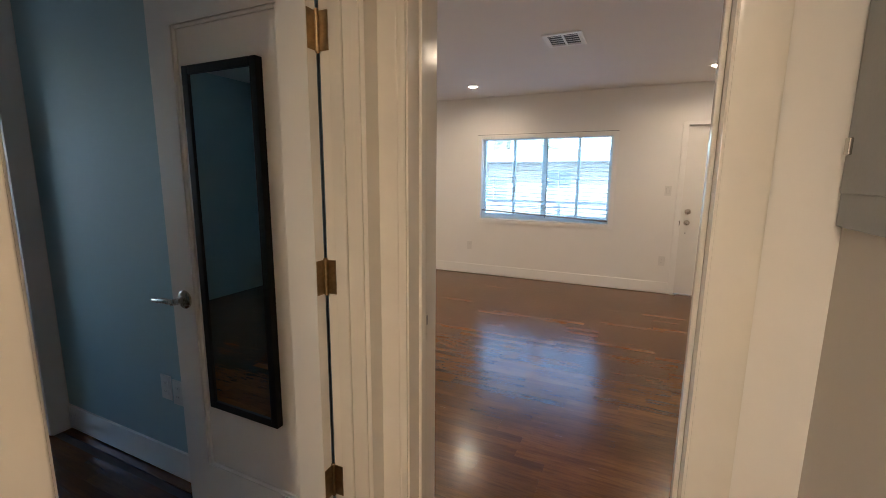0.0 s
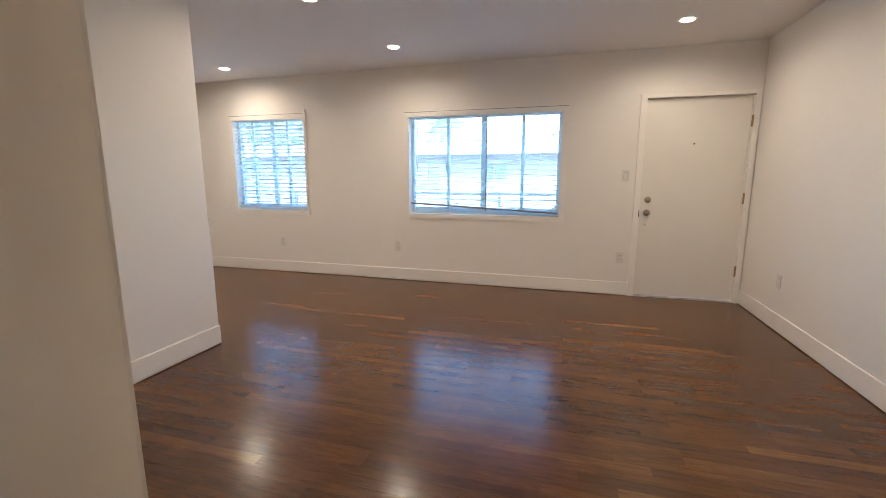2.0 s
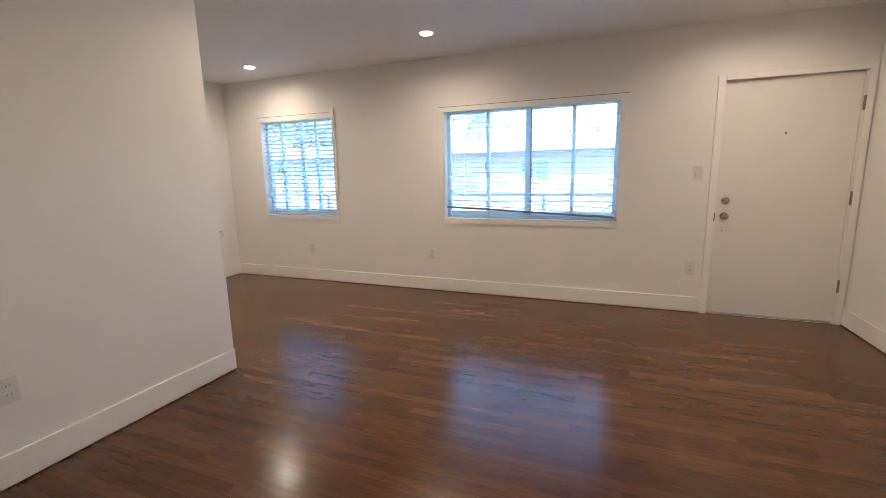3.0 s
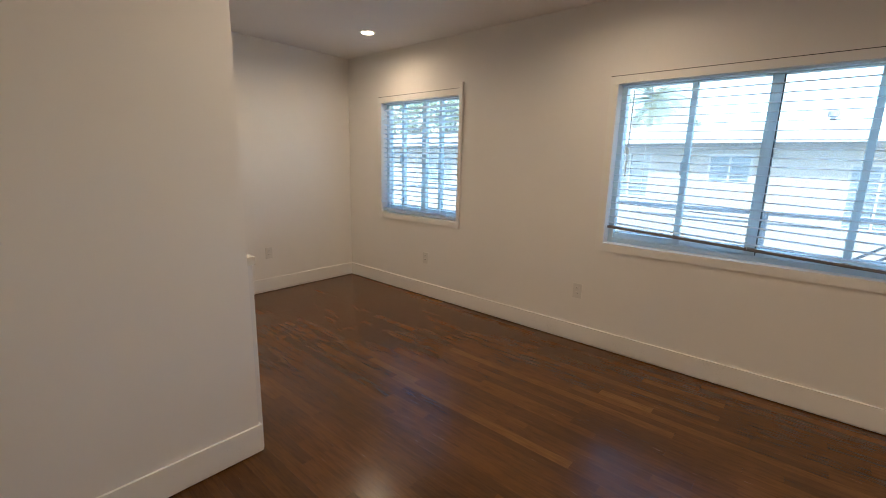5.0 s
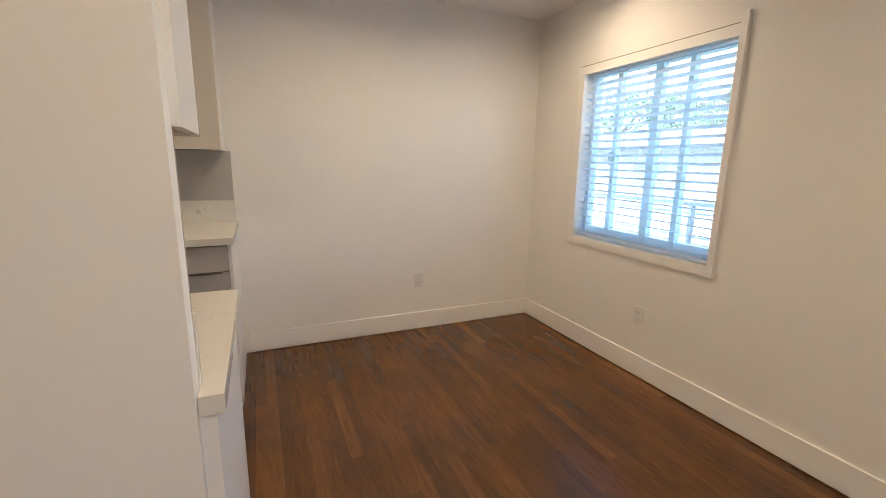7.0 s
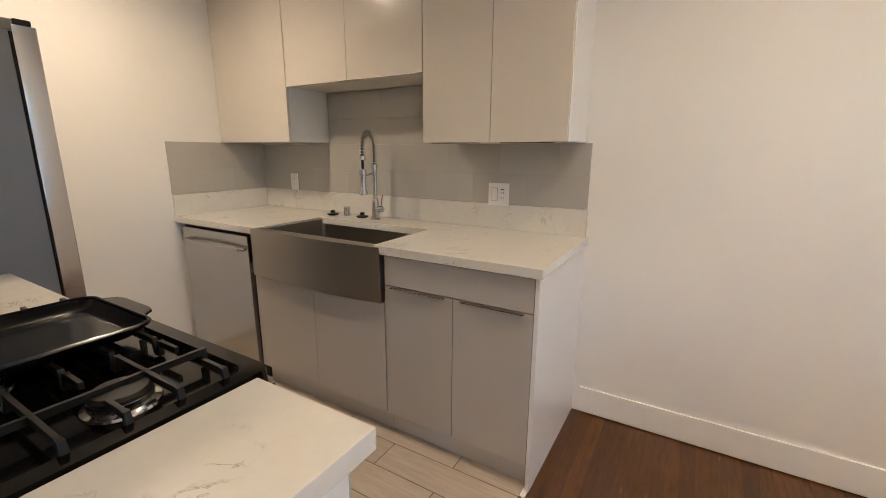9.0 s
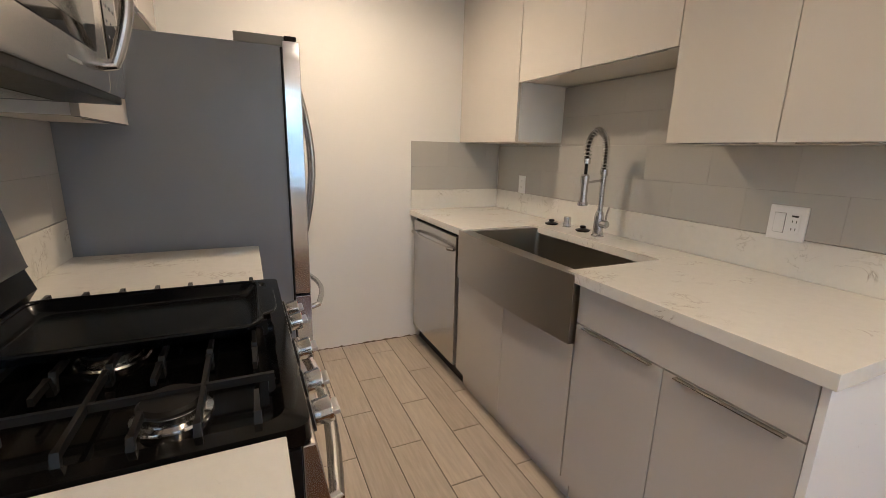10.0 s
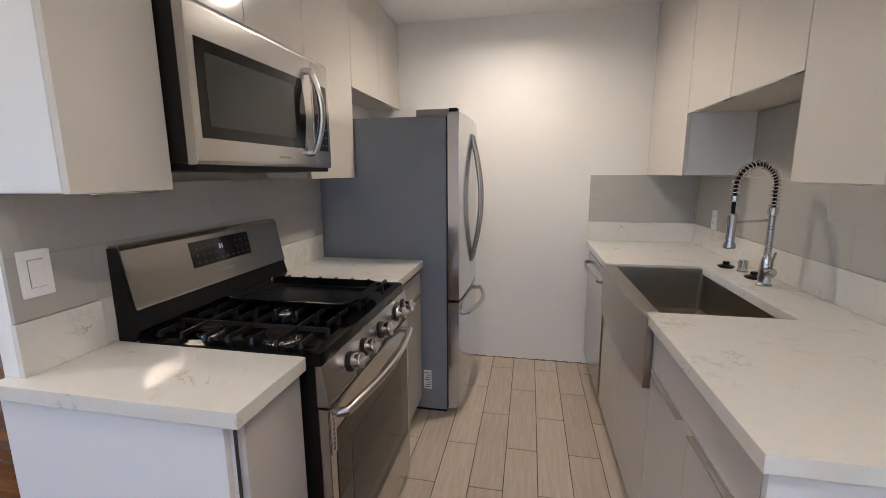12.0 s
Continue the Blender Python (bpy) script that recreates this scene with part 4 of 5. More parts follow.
part("body", block(X0 + 0.03, CABF - 0.03, 1.47, 2.165, 0.10, 0.885, 0.002), BLACK, dw)
part("toe_kick", block(X0 + 0.03, CABF - 0.06, 1.47, 2.165, 0.0, 0.099, 0.001), BLACK, dw)
dd = part("door", block(CABF - 0.029, CABF + 0.004, 1.505, 2.150, 0.115, 0.872, 0.004), STEELV, dw, "brushed stainless door")
part("handle", tube(bmesh.new(), [(CABF + 0.004, 1.545, 0.795), (CABF + 0.03, 1.555, 0.80), (CABF + 0.046, 1.70, 0.802), (CABF + 0.05, 1.83, 0.802), (CABF + 0.046, 1.96, 0.802), (CABF + 0.03, 2.10, 0.80), (CABF + 0.004, 2.11, 0.795)], 0.011, 10), STEEL, dd)

wt = thing("worktop", (-4.7, 2.6, CB), "white quartz worktop with fine grey-brown veins and upstand", "worktop", "quartz worktops")
bm = bmesh.new()
for b in ((X0, SF, K_END + 0.001, 2.24), (X0, -4.835, 2.24, 3.05), (X0, SF, 3.05, 3.815)):
    box(bm, b[0], b[1], b[2], b[3], CB, CT)
bmesh.ops.remove_doubles(bm, verts=bm.verts[:], dist=0.0001)
part("slab", bevelled(bm, 0.0025), QUARTZ, wt)
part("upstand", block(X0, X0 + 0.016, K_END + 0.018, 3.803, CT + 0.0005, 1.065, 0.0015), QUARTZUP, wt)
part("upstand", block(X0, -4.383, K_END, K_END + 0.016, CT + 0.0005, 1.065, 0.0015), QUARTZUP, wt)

sink = thing("kitchen_sink", (-4.6, 2.64, 0.665), "stainless steel farmhouse sink with a bowed apron front", "sink")
y0, y1, z0, z1 = 2.205, 3.088, 0.668, 0.926
bm = bmesh.new()
n = 14
poly = [(-4.425, y0)] + [(-4.372 + 0.020 * math.sin(math.pi * i / n), y0 + (y1 - y0) * i / n) for i in range(n + 1)] + [(-4.425, y1)]
prism(bm, poly, "z", z0, z1)
part("apron", bevelled(bm, 0.003, 2), APRONREFLECT, sink, "brushed steel apron")
bm = bmesh.new()
bx0, bx1, by0, by1, bz = -4.845, -4.422, 2.262, 3.044, 0.685
top = [bm.verts.new((x, y, z1 - 0.004)) for x, y in rounded(bx0, bx1, by0, by1, 0.02)]
mid = [bm.verts.new((x, y, bz + 0.03)) for x, y in rounded(bx0 + 0.004, bx1 - 0.004, by0 + 0.004, by1 - 0.004, 0.025)]
low = [bm.verts.new((x, y, bz)) for x, y in rounded(bx0 + 0.03, bx1 - 0.03, by0 + 0.03, by1 - 0.03, 0.02)]
out = [bm.verts.new((x, y, z1 - 0.004)) for x, y in rounded(bx0 - 0.03, bx1 + 0.001, by0 - 0.045, by1 + 0.03, 0.02)]
bridge(bm, out, top)
bridge(bm, top, mid)
bridge(bm, mid, low)
bm.faces.new(low)
part("basin", bm, BASINSHADED, sink, "brushed steel basin")
part("drain", lathe(bmesh.new(), (-4.66, 2.65, bz), (0, 0, 1), [(0.055, 0.0), (0.055, 0.003), (0.04, 0.003), (0.035, 0.001), (0.001, 0.001)], 24), CHROME, sink)

fx, fy = -4.945, 2.60
faucet = thing("faucet", (fx, fy, CT), "tall spring-neck pull-down kitchen faucet in brushed nickel", "faucet")
part("base", lathe(bmesh.new(), (fx, fy, CT), (0, 0, 1), [(0.030, 0), (0.030, 0.006), (0.024, 0.012), (0.023, 0.095), (0.019, 0.115), (0.014, 0.125), (0.001, 0.126)], 28), STEELV, faucet)
lev = part("lever", lathe(bmesh.new(), (fx, fy + 0.015, CT + 0.065), (0, 1, 0), [(0.017, 0), (0.019, 0.01), (0.019, 0.035), (0.015, 0.04), (0.001, 0.041)], 20), STEELV, faucet)
part("lever_rod", tube(bmesh.new(), [(fx, fy + 0.042, CT + 0.07), (fx, fy + 0.046, CT + 0.115), (fx - 0.002, fy + 0.056, CT + 0.15)], 0.0045, 8), STEELV, lev)
pipe = part("pipe", tube(bmesh.new(), [(fx, fy, CT + 0.12), (fx, fy, CT + 0.30)], 0.0125, 14), STEELV, faucet)
for k in range(26):
    z = CT + 0.13 + k * 0.0065
    lathe_bm = lathe(bmesh.new(), (fx, fy, z), (0, 0, 1), [(0.012, 0), (0.0142, 0.0015), (0.0142, 0.0035), (0.012, 0.005)], 12)
    if k % 2 == 0:
        part("pipe_rib", lathe_bm, STEELV, pipe)
    else:
        lathe_bm.free()
part("collar", lathe(bmesh.new(), (fx, fy, CT + 0.295), (0, 0, 1), [(0.015, 0), (0.018, 0.004), (0.018, 0.03), (0.014, 0.034), (0.001, 0.035)], 20), CHROME, faucet)
ux, uy = 0.94, 0.34


def neck(s):
    """Centre line of the spring: up, over and down towards the basin."""
    r = 0.092
    top_z = CT + 0.408
    up_len, arc = 0.083, math.pi * r
    if s < up_len:
        return Vector((fx, fy, CT + 0.325 + s))
    if s < up_len + arc:
        a = (s - up_len) / r
        d = r - r * math.cos(a)
        return Vector((fx + ux * d, fy + uy * d, top_z + r * math.sin(a)))
    return Vector((fx + ux * 2 * r, fy + uy * 2 * r, top_z - (s - up_len - arc)))


LEN = 0.083 + math.pi * 0.092 + 0.03
part("hose", tube(bmesh.new(), [neck(LEN * i / 40) for i in range(41)] + [neck(LEN + 0.075)], 0.0075, 10), BLACK, faucet, "black hose")
side = Vector((-uy, ux, 0))
pts = []
for i in range(27 * 10 + 1):
    s = LEN * i / (27 * 10)
    c0, c1 = neck(s), neck(s + 0.002)
    d = (c1 - c0).normalized()
    q = d.cross(side)
    a = 2 * math.pi * i / 10
    pts.append(c0 + side * (0.0155 * math.cos(a)) + q * (0.0155 * math.sin(a)))
part("spring", tube(bmesh.new(), pts, 0.0026, 6), CHROME, faucet, "coiled steel spring")
hx, hy = fx + ux * 0.184, fy + uy * 0.184
part("spray_collar", lathe(bmesh.new(), (hx, hy, CT + 0.352), (0, 0, 1), [(0.012, 0), (0.0165, 0.003), (0.0165, 0.024), (0.011, 0.028)], 18), CHROME, faucet)
part("spray_head", lathe(bmesh.new(), (hx, hy, CT + 0.165), (0, 0, 1), [(0.020, 0), (0.023, 0.004), (0.022, 0.014), (0.016, 0.026), (0.0165, 0.10), (0.019, 0.108), (0.019, 0.135), (0.012, 0.142), (0.001, 0.143)], 22), STEELV, faucet)
part("holder_arm", tube(bmesh.new(), [(fx, fy, CT + 0.275), (fx + ux * 0.09, fy + uy * 0.09, CT + 0.272), (hx - ux * 0.016, hy - uy * 0.016, CT + 0.268)], 0.006, 8), STEELV, faucet)
for sx, sy in ((-4.945, 2.245), (-4.965, 2.475)):
    st = thing("sink_stopper", (sx, sy, CT), "black rubber sink stopper lying on the worktop", "stopper", "sink stoppers")
    part("stopper_disc", lathe(bmesh.new(), (sx, sy, CT), (0, 0, 1), [(0.030, 0), (0.038, 0.006), (0.036, 0.010), (0.018, 0.016), (0.014, 0.018), (0.001, 0.018)], 24), BLACK, st)
    part("stopper_grip", lathe(bmesh.new(), (sx, sy, CT + 0.017), (0, 0, 1), [(0.012, 0), (0.016, 0.006), (0.014, 0.014), (0.001, 0.016)], 18), BLACK, st)
ag = part("air_gap_cap", lathe(bmesh.new(), (-4.98, 2.335, CT), (0, 0, 1), [(0.024, 0), (0.024, 0.004), (0.020, 0.006), (0.020, 0.052), (0.018, 0.056), (0.001, 0.057)], 24), STEELV)
tagged(ag, "brushed metal air gap cap on the worktop behind the sink", "air gap")

plate((X0 + 0.012, 3.345, 1.115), "e", "white double switch and outlet plate on the tiled backsplash", "switch", 0.116, 0.118, 2, "backsplash plates", True)
plate((X0 + 0.012, 1.775, 1.122), "e", "white outlet on the tiled backsplash beside the sink", "outlet", 0.07, 0.114, 1, "backsplash plates")


def wall_cabinet(label, x_back, x_front, y0, y1, z0, splits, grip=True, top=2.44):
    s = 1 if x_front > x_back else -1
    c = thing("wall_cabinet", ((x_back + x_front) / 2, (y0 + y1) / 2, z0), label, "cabinet", "wall cabinets")
    part("body", block(x_back, x_front - s * 0.021, y0 + 0.0005, y1 - 0.0005, z0 + 0.003, top, 0.001), CABSIDE, c, "white cabinet carcass")
    part("underside", block(x_back + s * 0.002, x_front - s * 0.023, y0 + 0.016, y1 - 0.016, z0 + 0.0005, z0 + 0.0028, 0), CABIN, c)
    edges = [y0, *splits, y1]
    for a, b in zip(edges, edges[1:]):
        d = part("door", block(x_front - s * 0.0195, x_front, a + 0.0015, b - 0.0015, z0, top - 0.002, 0.0015), CABINET, c, "glossy greige flat door")
        if grip:
            pull(d, x_front - s * 0.012, a + 0.05, b - 0.05, z0 - 0.0045, s * 0.016)
    return c


UF = -4.742
wall_cabinet("glossy greige wall cabinet in the corner by the end wall", X0, UF, K_END + 0.001, 2.128, 1.386, (), grip=False)
wall_cabinet("short glossy greige wall cabinet above the sink", X0, UF, 2.130, 3.073, 1.694, (2.60,))
wall_cabinet("tall glossy greige two-door wall cabinet", X0, UF, 3.075, 3.770, 1.374, (3.428,))

# range side
LF = -3.02
wall_cabinet("glossy greige wall cabinet beside the microwave", STUB_W, -3.042, 3.581, 3.846, 1.368, ())
wall_cabinet("glossy greige wall cabinet above the microwave", STUB_W, LF, 2.802, 3.580, 1.853, (3.19,), grip=False)
wall_cabinet("narrow glossy greige wall cabinet next to the refrigerator", STUB_W, LF, 2.312, 2.8015, 1.386, ())
wall_cabinet("glossy greige cabinet over the refrigerator", STUB_W, LF, K_END + 0.001, 2.311, 1.866, (1.88,))

c = base_cabinet("white base cabinet at the end of the range worktop", STUB_W, RCABF, 3.606, 3.842, ((3.607, 3.836, 0.118, 0.889, False),))
# dark strip put in the recess by the door to deepen its shade
part("gap_shade_strip", block(RCABF + 0.0185, RCABF + 0.0215, 3.8345, 3.8424, 0.10, 0.889, 0), SLOT, c, "dark strip for the shade in the gap beside the door")
part("end_panel", bevelled(prism(bmesh.new(), [(RCABF + 0.030, 3.8425), (STUB_W + 0.001, 3.8425), (STUB_W + 0.001, 3.8325), (STUB_W + 0.036, 3.8325), (STUB_W + 0.036, 3.860), (RCABF + 0.030, 3.860)], "z", 0.0, CB - 0.001), 0.0015), CABSIDE, c, "white cabinet end panel")
base_cabinet("narrow grey base cabinet between range and refrigerator", STUB_W, RCABF, 2.33, 2.815,
             ((2.332, 2.813, 0.118, 0.752, True), (2.332, 2.813, 0.757, 0.889, True)))
for a, b in ((3.600, 3.874), (2.326, 2.82)):
    w2 = thing("worktop", (-3.1, (a + b) / 2, CB), "white quartz worktop with fine grey-brown veins and upstand", "worktop", "quartz worktops")
    poly = [(RF, a), (STUB_W, a), (STUB_W, b), (RF, b)] if a < 3 else [(RF, a), (STUB_W, a), (STUB_W, 3.8325), (STUB_W + 0.04, 3.8325), (STUB_W + 0.04, b), (RF, b)]
    part("slab", bevelled(prism(bmesh.new(), poly, "z", CB, CT), 0.0025), QUARTZ, w2)
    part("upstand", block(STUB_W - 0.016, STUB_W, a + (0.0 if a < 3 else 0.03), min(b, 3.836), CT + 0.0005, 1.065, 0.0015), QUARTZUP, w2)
plate((STUB_W - 0.012, 3.775, 1.176), "w", "white rocker switch on the tiled backsplash by the range", "switch", 0.07, 0.114, 1, "backsplash plates")

# microwave
mw = thing("microwave", (-2.95, 3.16, 1.43), "stainless over-the-range microwave with black glass door", "microwave")
my0, my1, mz0, mz1, mf = 2.806, 3.577, 1.432, 1.851, -3.121
part("body", block(STUB_W, mf + 0.032, my0, my1, mz0 + 0.004, mz1, 0.002), BLACK, mw)
part("vent_grille", block(STUB_W - 0.02, mf + 0.01, my0 + 0.01, my1 - 0.01, mz0 - 0.016, mz0 + 0.0035, 0.004), BLACK, mw, "dark grease filter underside")
for k in range(2):
    part("filter", block(-3.0, -2.86, my0 + 0.08 + k * 0.36, my0 + 0.32 + k * 0.36, mz0 - 0.0185, mz0 - 0.0165, 0.0005), STEEL, mw)
bm = bmesh.new()
prism(bm, [(mf + 0.031, mz0 - 0.0), (mf + 0.004, mz0), (mf, mz0 + 0.012), (mf, mz1 - 0.012), (mf + 0.005, mz1), (mf + 0.031, mz1)], "y", 2.95, my1)
md = part("door", bevelled(bm, 0.003, 2), STEEL, mw, "brushed stainless door")
pts = [(3.55, 1.757), (3.55, 1.503)] + [(3.008 - 0.022 * math.sin(math.pi * i / 12) + 0.02, 1.503 + 0.254 * i / 12) for i in range(13)]
bm = bevelled(prism(bmesh.new(), pts, "x", mf - 0.0022, mf + 0.004), 0.001, 1)
dg = part("door_window", bm, DARKGLASS, md, "black glass")
part("window_mesh", prism(bmesh.new(), rounded(3.085, 3.52, 1.535, 1.724, 0.008), "x", mf - 0.0029, mf - 0.0018), MESHGLASS, dg, "grey perforated screen")
pts = [(mf + 0.004, 2.982, 1.484)] + [(mf - 0.020 - 0.036 * math.sin(math.pi * i / 16), 2.982, 1.488 + 0.302 * i / 16) for i in range(17)] + [(mf + 0.004, 2.982, 1.794)]
part("handle", tube(bmesh.new(), pts, 0.0135, 14), STEELV, md, "bowed steel bar handle")
bm = bmesh.new()
prism(bm, [(mf + 0.031, mz0), (mf + 0.004, mz0), (mf, mz0 + 0.012), (mf, mz1 - 0.012), (mf + 0.005, mz1), (mf + 0.031, mz1)], "y", my0, 2.9485)
mc = part("control_panel", bevelled(bm, 0.003, 2), STEEL, mw)
part("keypad", block(mf - 0.002, mf + 0.004, my0 + 0.022, 2.937, 1.50, 1.76, 0.003), DARKGLASS, mc)
for r in range(6):
    for q in range(3):
        part("key_mark", block(mf - 0.0026, mf - 0.0018, my0 + 0.036 + q * 0.032, my0 + 0.048 + q * 0.032, 1.52 + r * 0.032, 1.526 + r * 0.032, 0), KEYMARK, mc)
part("nameplate", block(mf - 0.0012, mf + 0.001, 3.13, 3.20, 1.462, 1.468, 0), PANELGREY, md)

# range
rg = thing("gas_range", (-3.1, 3.21, 0), "stainless and black freestanding gas range with griddle", "range")
ry0, ry1 = 2.826, 3.594
RX = -3.432
FX = RX + 0.021
part("body", block(STUB_W - 0.012, FX - 0.014, ry0, ry1, 0.03, 0.90, 0.003), BLACK, rg, "black enamelled side panels")
for lx2 in (-3.36, -2.86):
    for ly2 in (ry0 + 0.05, ry1 - 0.05):
        part("leg", lathe(bmesh.new(), (lx2, ly2, 0.0), (0, 0, 1), [(0.018, 0), (0.018, 0.031)], 12), BLACK, rg)
# cooktop: a shallow tray with a raised rim
bm = bmesh.new()
rim_o = [bm.verts.new((x, y, 0.905)) for x, y in rounded(RX - 0.010, -2.86, ry0, ry1, 0.025)]
rim_t = [bm.verts.new((x, y, 0.936)) for x, y in rounded(RX - 0.008, -2.86, ry0 + 0.001, ry1 - 0.001, 0.024)]
rim_i = [bm.verts.new((x, y, 0.938)) for x, y in rounded(RX + 0.024, -2.875, ry0 + 0.03, ry1 - 0.03, 0.03)]
pan = [bm.verts.new((x, y, 0.918)) for x, y in rounded(RX + 0.040, -2.885, ry0 + 0.05, ry1 - 0.05, 0.03)]
bridge(bm, rim_o, rim_t)
bridge(bm, rim_t, rim_i)
bridge(bm, rim_i, pan)
bm.faces.new(pan)
bm.faces.new(rim_o[::-1])
ck = part("cooktop", bm, ENAMEL, rg, "glossy black enamel cooktop")
BURN = ((-3.25, 3.46, 0.047), (-3.0, 3.46, 0.036), (-3.25, 2.96, 0.042), (-3.0, 2.96, 0.036), (-3.12, 3.21, 0.05))
for bx, by, br in BURN:
    b = part("burner", lathe(bmesh.new(), (bx, by, 0.917), (0, 0, 1), [(br * 1.25, 0), (br * 1.2, 0.005), (br, 0.007), (br, 0.020), (br * 0.93, 0.022), (0.001, 0.022)], 28), CHROME, ck, "steel burner ring")
    part("burner_cap", lathe(bmesh.new(), (bx, by, 0.9385), (0, 0, 1), [(br * 0.96, 0), (br * 0.98, 0.004), (br * 0.85, 0.009), (0.001, 0.010)], 28), IRON, b)


def grate(y0, y1, fingers):
    g = part("grate", bmesh.new(), IRON, rg, "cast-iron pan grate")
    gx0, gx1, gz = RX + 0.032, -2.885, 0.956
    bm = bmesh.new()

    def bar(ax, ay, bx, by, w=0.0038, z=gz):
        d = Vector((bx - ax, by - ay, 0)).normalized()
        p = Vector((-d.y, d.x, 0)) * w
        q = [(Vector((ax, ay, 0)) + p), (Vector((bx, by, 0)) + p), (Vector((bx, by, 0)) - p), (Vector((ax, ay, 0)) - p)]
        lo = [bm.verts.new((v.x, v.y, z - 0.013)) for v in q]
        hi = [bm.verts.new((v.x * 0.96 + (ax + bx) / 2 * 0.04, v.y, z)) for v in q]
        bridge(bm, lo, hi)
        bm.faces.new(lo[::-1])
        bm.faces.new(hi)

    def foot(x, y, dy):
        w = 0.0048
        a = [bm.verts.new((x + sx * w, y + sy * w, gz)) for sx, sy in ((-1, -1), (1, -1), (1, 1), (-1, 1))]
        b = [bm.verts.new((x + sx * w * 1.2, y + dy + sy * w, 0.922)) for sx, sy in ((-1, -1), (1, -1), (1, 1), (-1, 1))]
        bridge(bm, b, a)
        bm.faces.new(a)
        bm.faces.new(b[::-1])
    yc = (y0 + y1) / 2
    bar(gx0, yc, gx1, yc)
    for k in range(fingers):
        x = gx0 + 0.03 + (gx1 - gx0 - 0.06) * k / (fingers - 1)
        full = k % 2 == 1
        if full:
            bar(x, y0 + 0.012, x, y1 - 0.012)
        else:
            bar(x, y0 + 0.012, x, y0 + 0.07)
            bar(x, y1 - 0.07, x, y1 - 0.012)
        foot(x, y0 + 0.012, -0.010)
        foot(x, y1 - 0.012, 0.010)
    foot(gx0 + 0.006, yc, 0.0)
    foot(gx1 - 0.006, yc, 0.0)
    bmesh.ops.recalc_face_normals(bm, faces=bm.faces[:])
    bmesh.ops.translate(bm, verts=bm.verts[:], vec=-home(rg))
    bm.to_mesh(g.data)
    bm.free()


grate(3.335, 3.568, 7)
grate(3.088, 3.330, 7)
grate(2.852, 3.083, 7)
# griddle tray lying over the middle grate
gd = thing("griddle", (-3.17, 3.14, 0.9565), "black non-stick griddle plate lying on the range grates", "griddle")
bm = bmesh.new()
loops = []
gx0, gx1, gy0, gy1 = -3.390, -2.925, 2.992, 3.303
for ins, z in ((0.024, 0.9565), (0.012, 0.968), (0.004, 0.979), (0.010, 0.981), (0.018, 0.970), (0.030, 0.9615), (0.040, 0.960)):
    loops.append([bm.verts.new((x, y, z)) for x, y in rounded(gx0 + ins, gx1 - ins, gy0 + ins, gy1 - ins, 0.035)])
for a, b in zip(loops, loops[1:]):
    bridge(bm, a, b)
bm.faces.new(loops[-1])
bm.faces.new(loops[0][::-1])
gp = part("griddle_plate", bm, GRIDDLE, gd)
path = [(x, y, 0.981) for x, y in rounded(gx0 + 0.003, gx1 - 0.003, gy0 + 0.003, gy1 - 0.003, 0.037)]
part("rolled_rim", tube(bmesh.new(), path + path[:1], 0.0048, 8), GRIDDLE, gp, "thick rolled rim")
bm = bmesh.new()
lip = [(gx0 + 0.006, gy0 + 0.05), (gx0 - 0.024, gy0 + 0.075), (gx0 - 0.030, gy0 + 0.10), (gx0 - 0.030, gy1 - 0.10), (gx0 - 0.024, gy1 - 0.075), (gx0 + 0.006, gy1 - 0.05)]
prism(bm, lip, "z", 0.979, 0.985)
part("lip_handle", bevelled(bm, 0.002), GRIDDLE, gp, "flat lip handle")

# backguard
bm = prism(bmesh.new(), [(STUB_W - 0.012, 0.93), (-2.862, 0.93), (-2.885, 0.965), (-2.868, 1.02), (-2.868, 1.024), (-2.835, 1.198), (-2.825, 1.204), (STUB_W - 0.012, 1.204)], "y", ry0, ry1)
bg = part("backguard", bm, BLACK, rg, "black backguard housing")
bm = prism(bmesh.new(), [(-2.870, 1.024), (-2.880, 1.024), (-2.877, 1.030), (-2.8455, 1.196), (-2.838, 1.209), (-2.800, 1.209), (-2.800, 1.2045), (-2.834, 1.2045)], "y", ry0 + 0.006, ry1 - 0.006)
part("control_face", bevelled(bm, 0.0015), REFLECTSTEEL, bg, "brushed stainless control face")


def on_face(y0, y1, z0, z1, lift, thick=0.0012):
    def fx2(z):
        return -2.877 + (z - 1.030) * (0.0315 / 0.166) - lift
    bm = bmesh.new()
    return prism(bm, [(fx2(z0), z0), (fx2(z1), z1), (fx2(z1) - thick, z1), (fx2(z0) - thick, z0)], "y", y0, y1)


part("display", on_face(3.045, 3.348, 1.094, 1.180, 0.0), DARKGLASS, bg, "black touch display")
for r in range(3):
    for q in range(10):
        if 3 <= q <= 5 and r > 0:
            continue
        part("key_mark", on_face(3.06 + q * 0.0285, 3.068 + q * 0.0285, 1.106 + r * 0.024, 1.110 + r * 0.024, 0.0013, 0.0004), KEYMARK, bg)
part("clock_digit", on_face(3.205, 3.213, 1.140, 1.158, 0.0013, 0.0004), DISPLAY, bg)
part("clock_digit", on_face(3.195, 3.200, 1.140, 1.158, 0.0013, 0.0004), DISPLAY, bg)
part("nameplate", on_face(3.16, 3.23, 1.062, 1.068, 0.0, 0.0006), PANELGREY, bg)

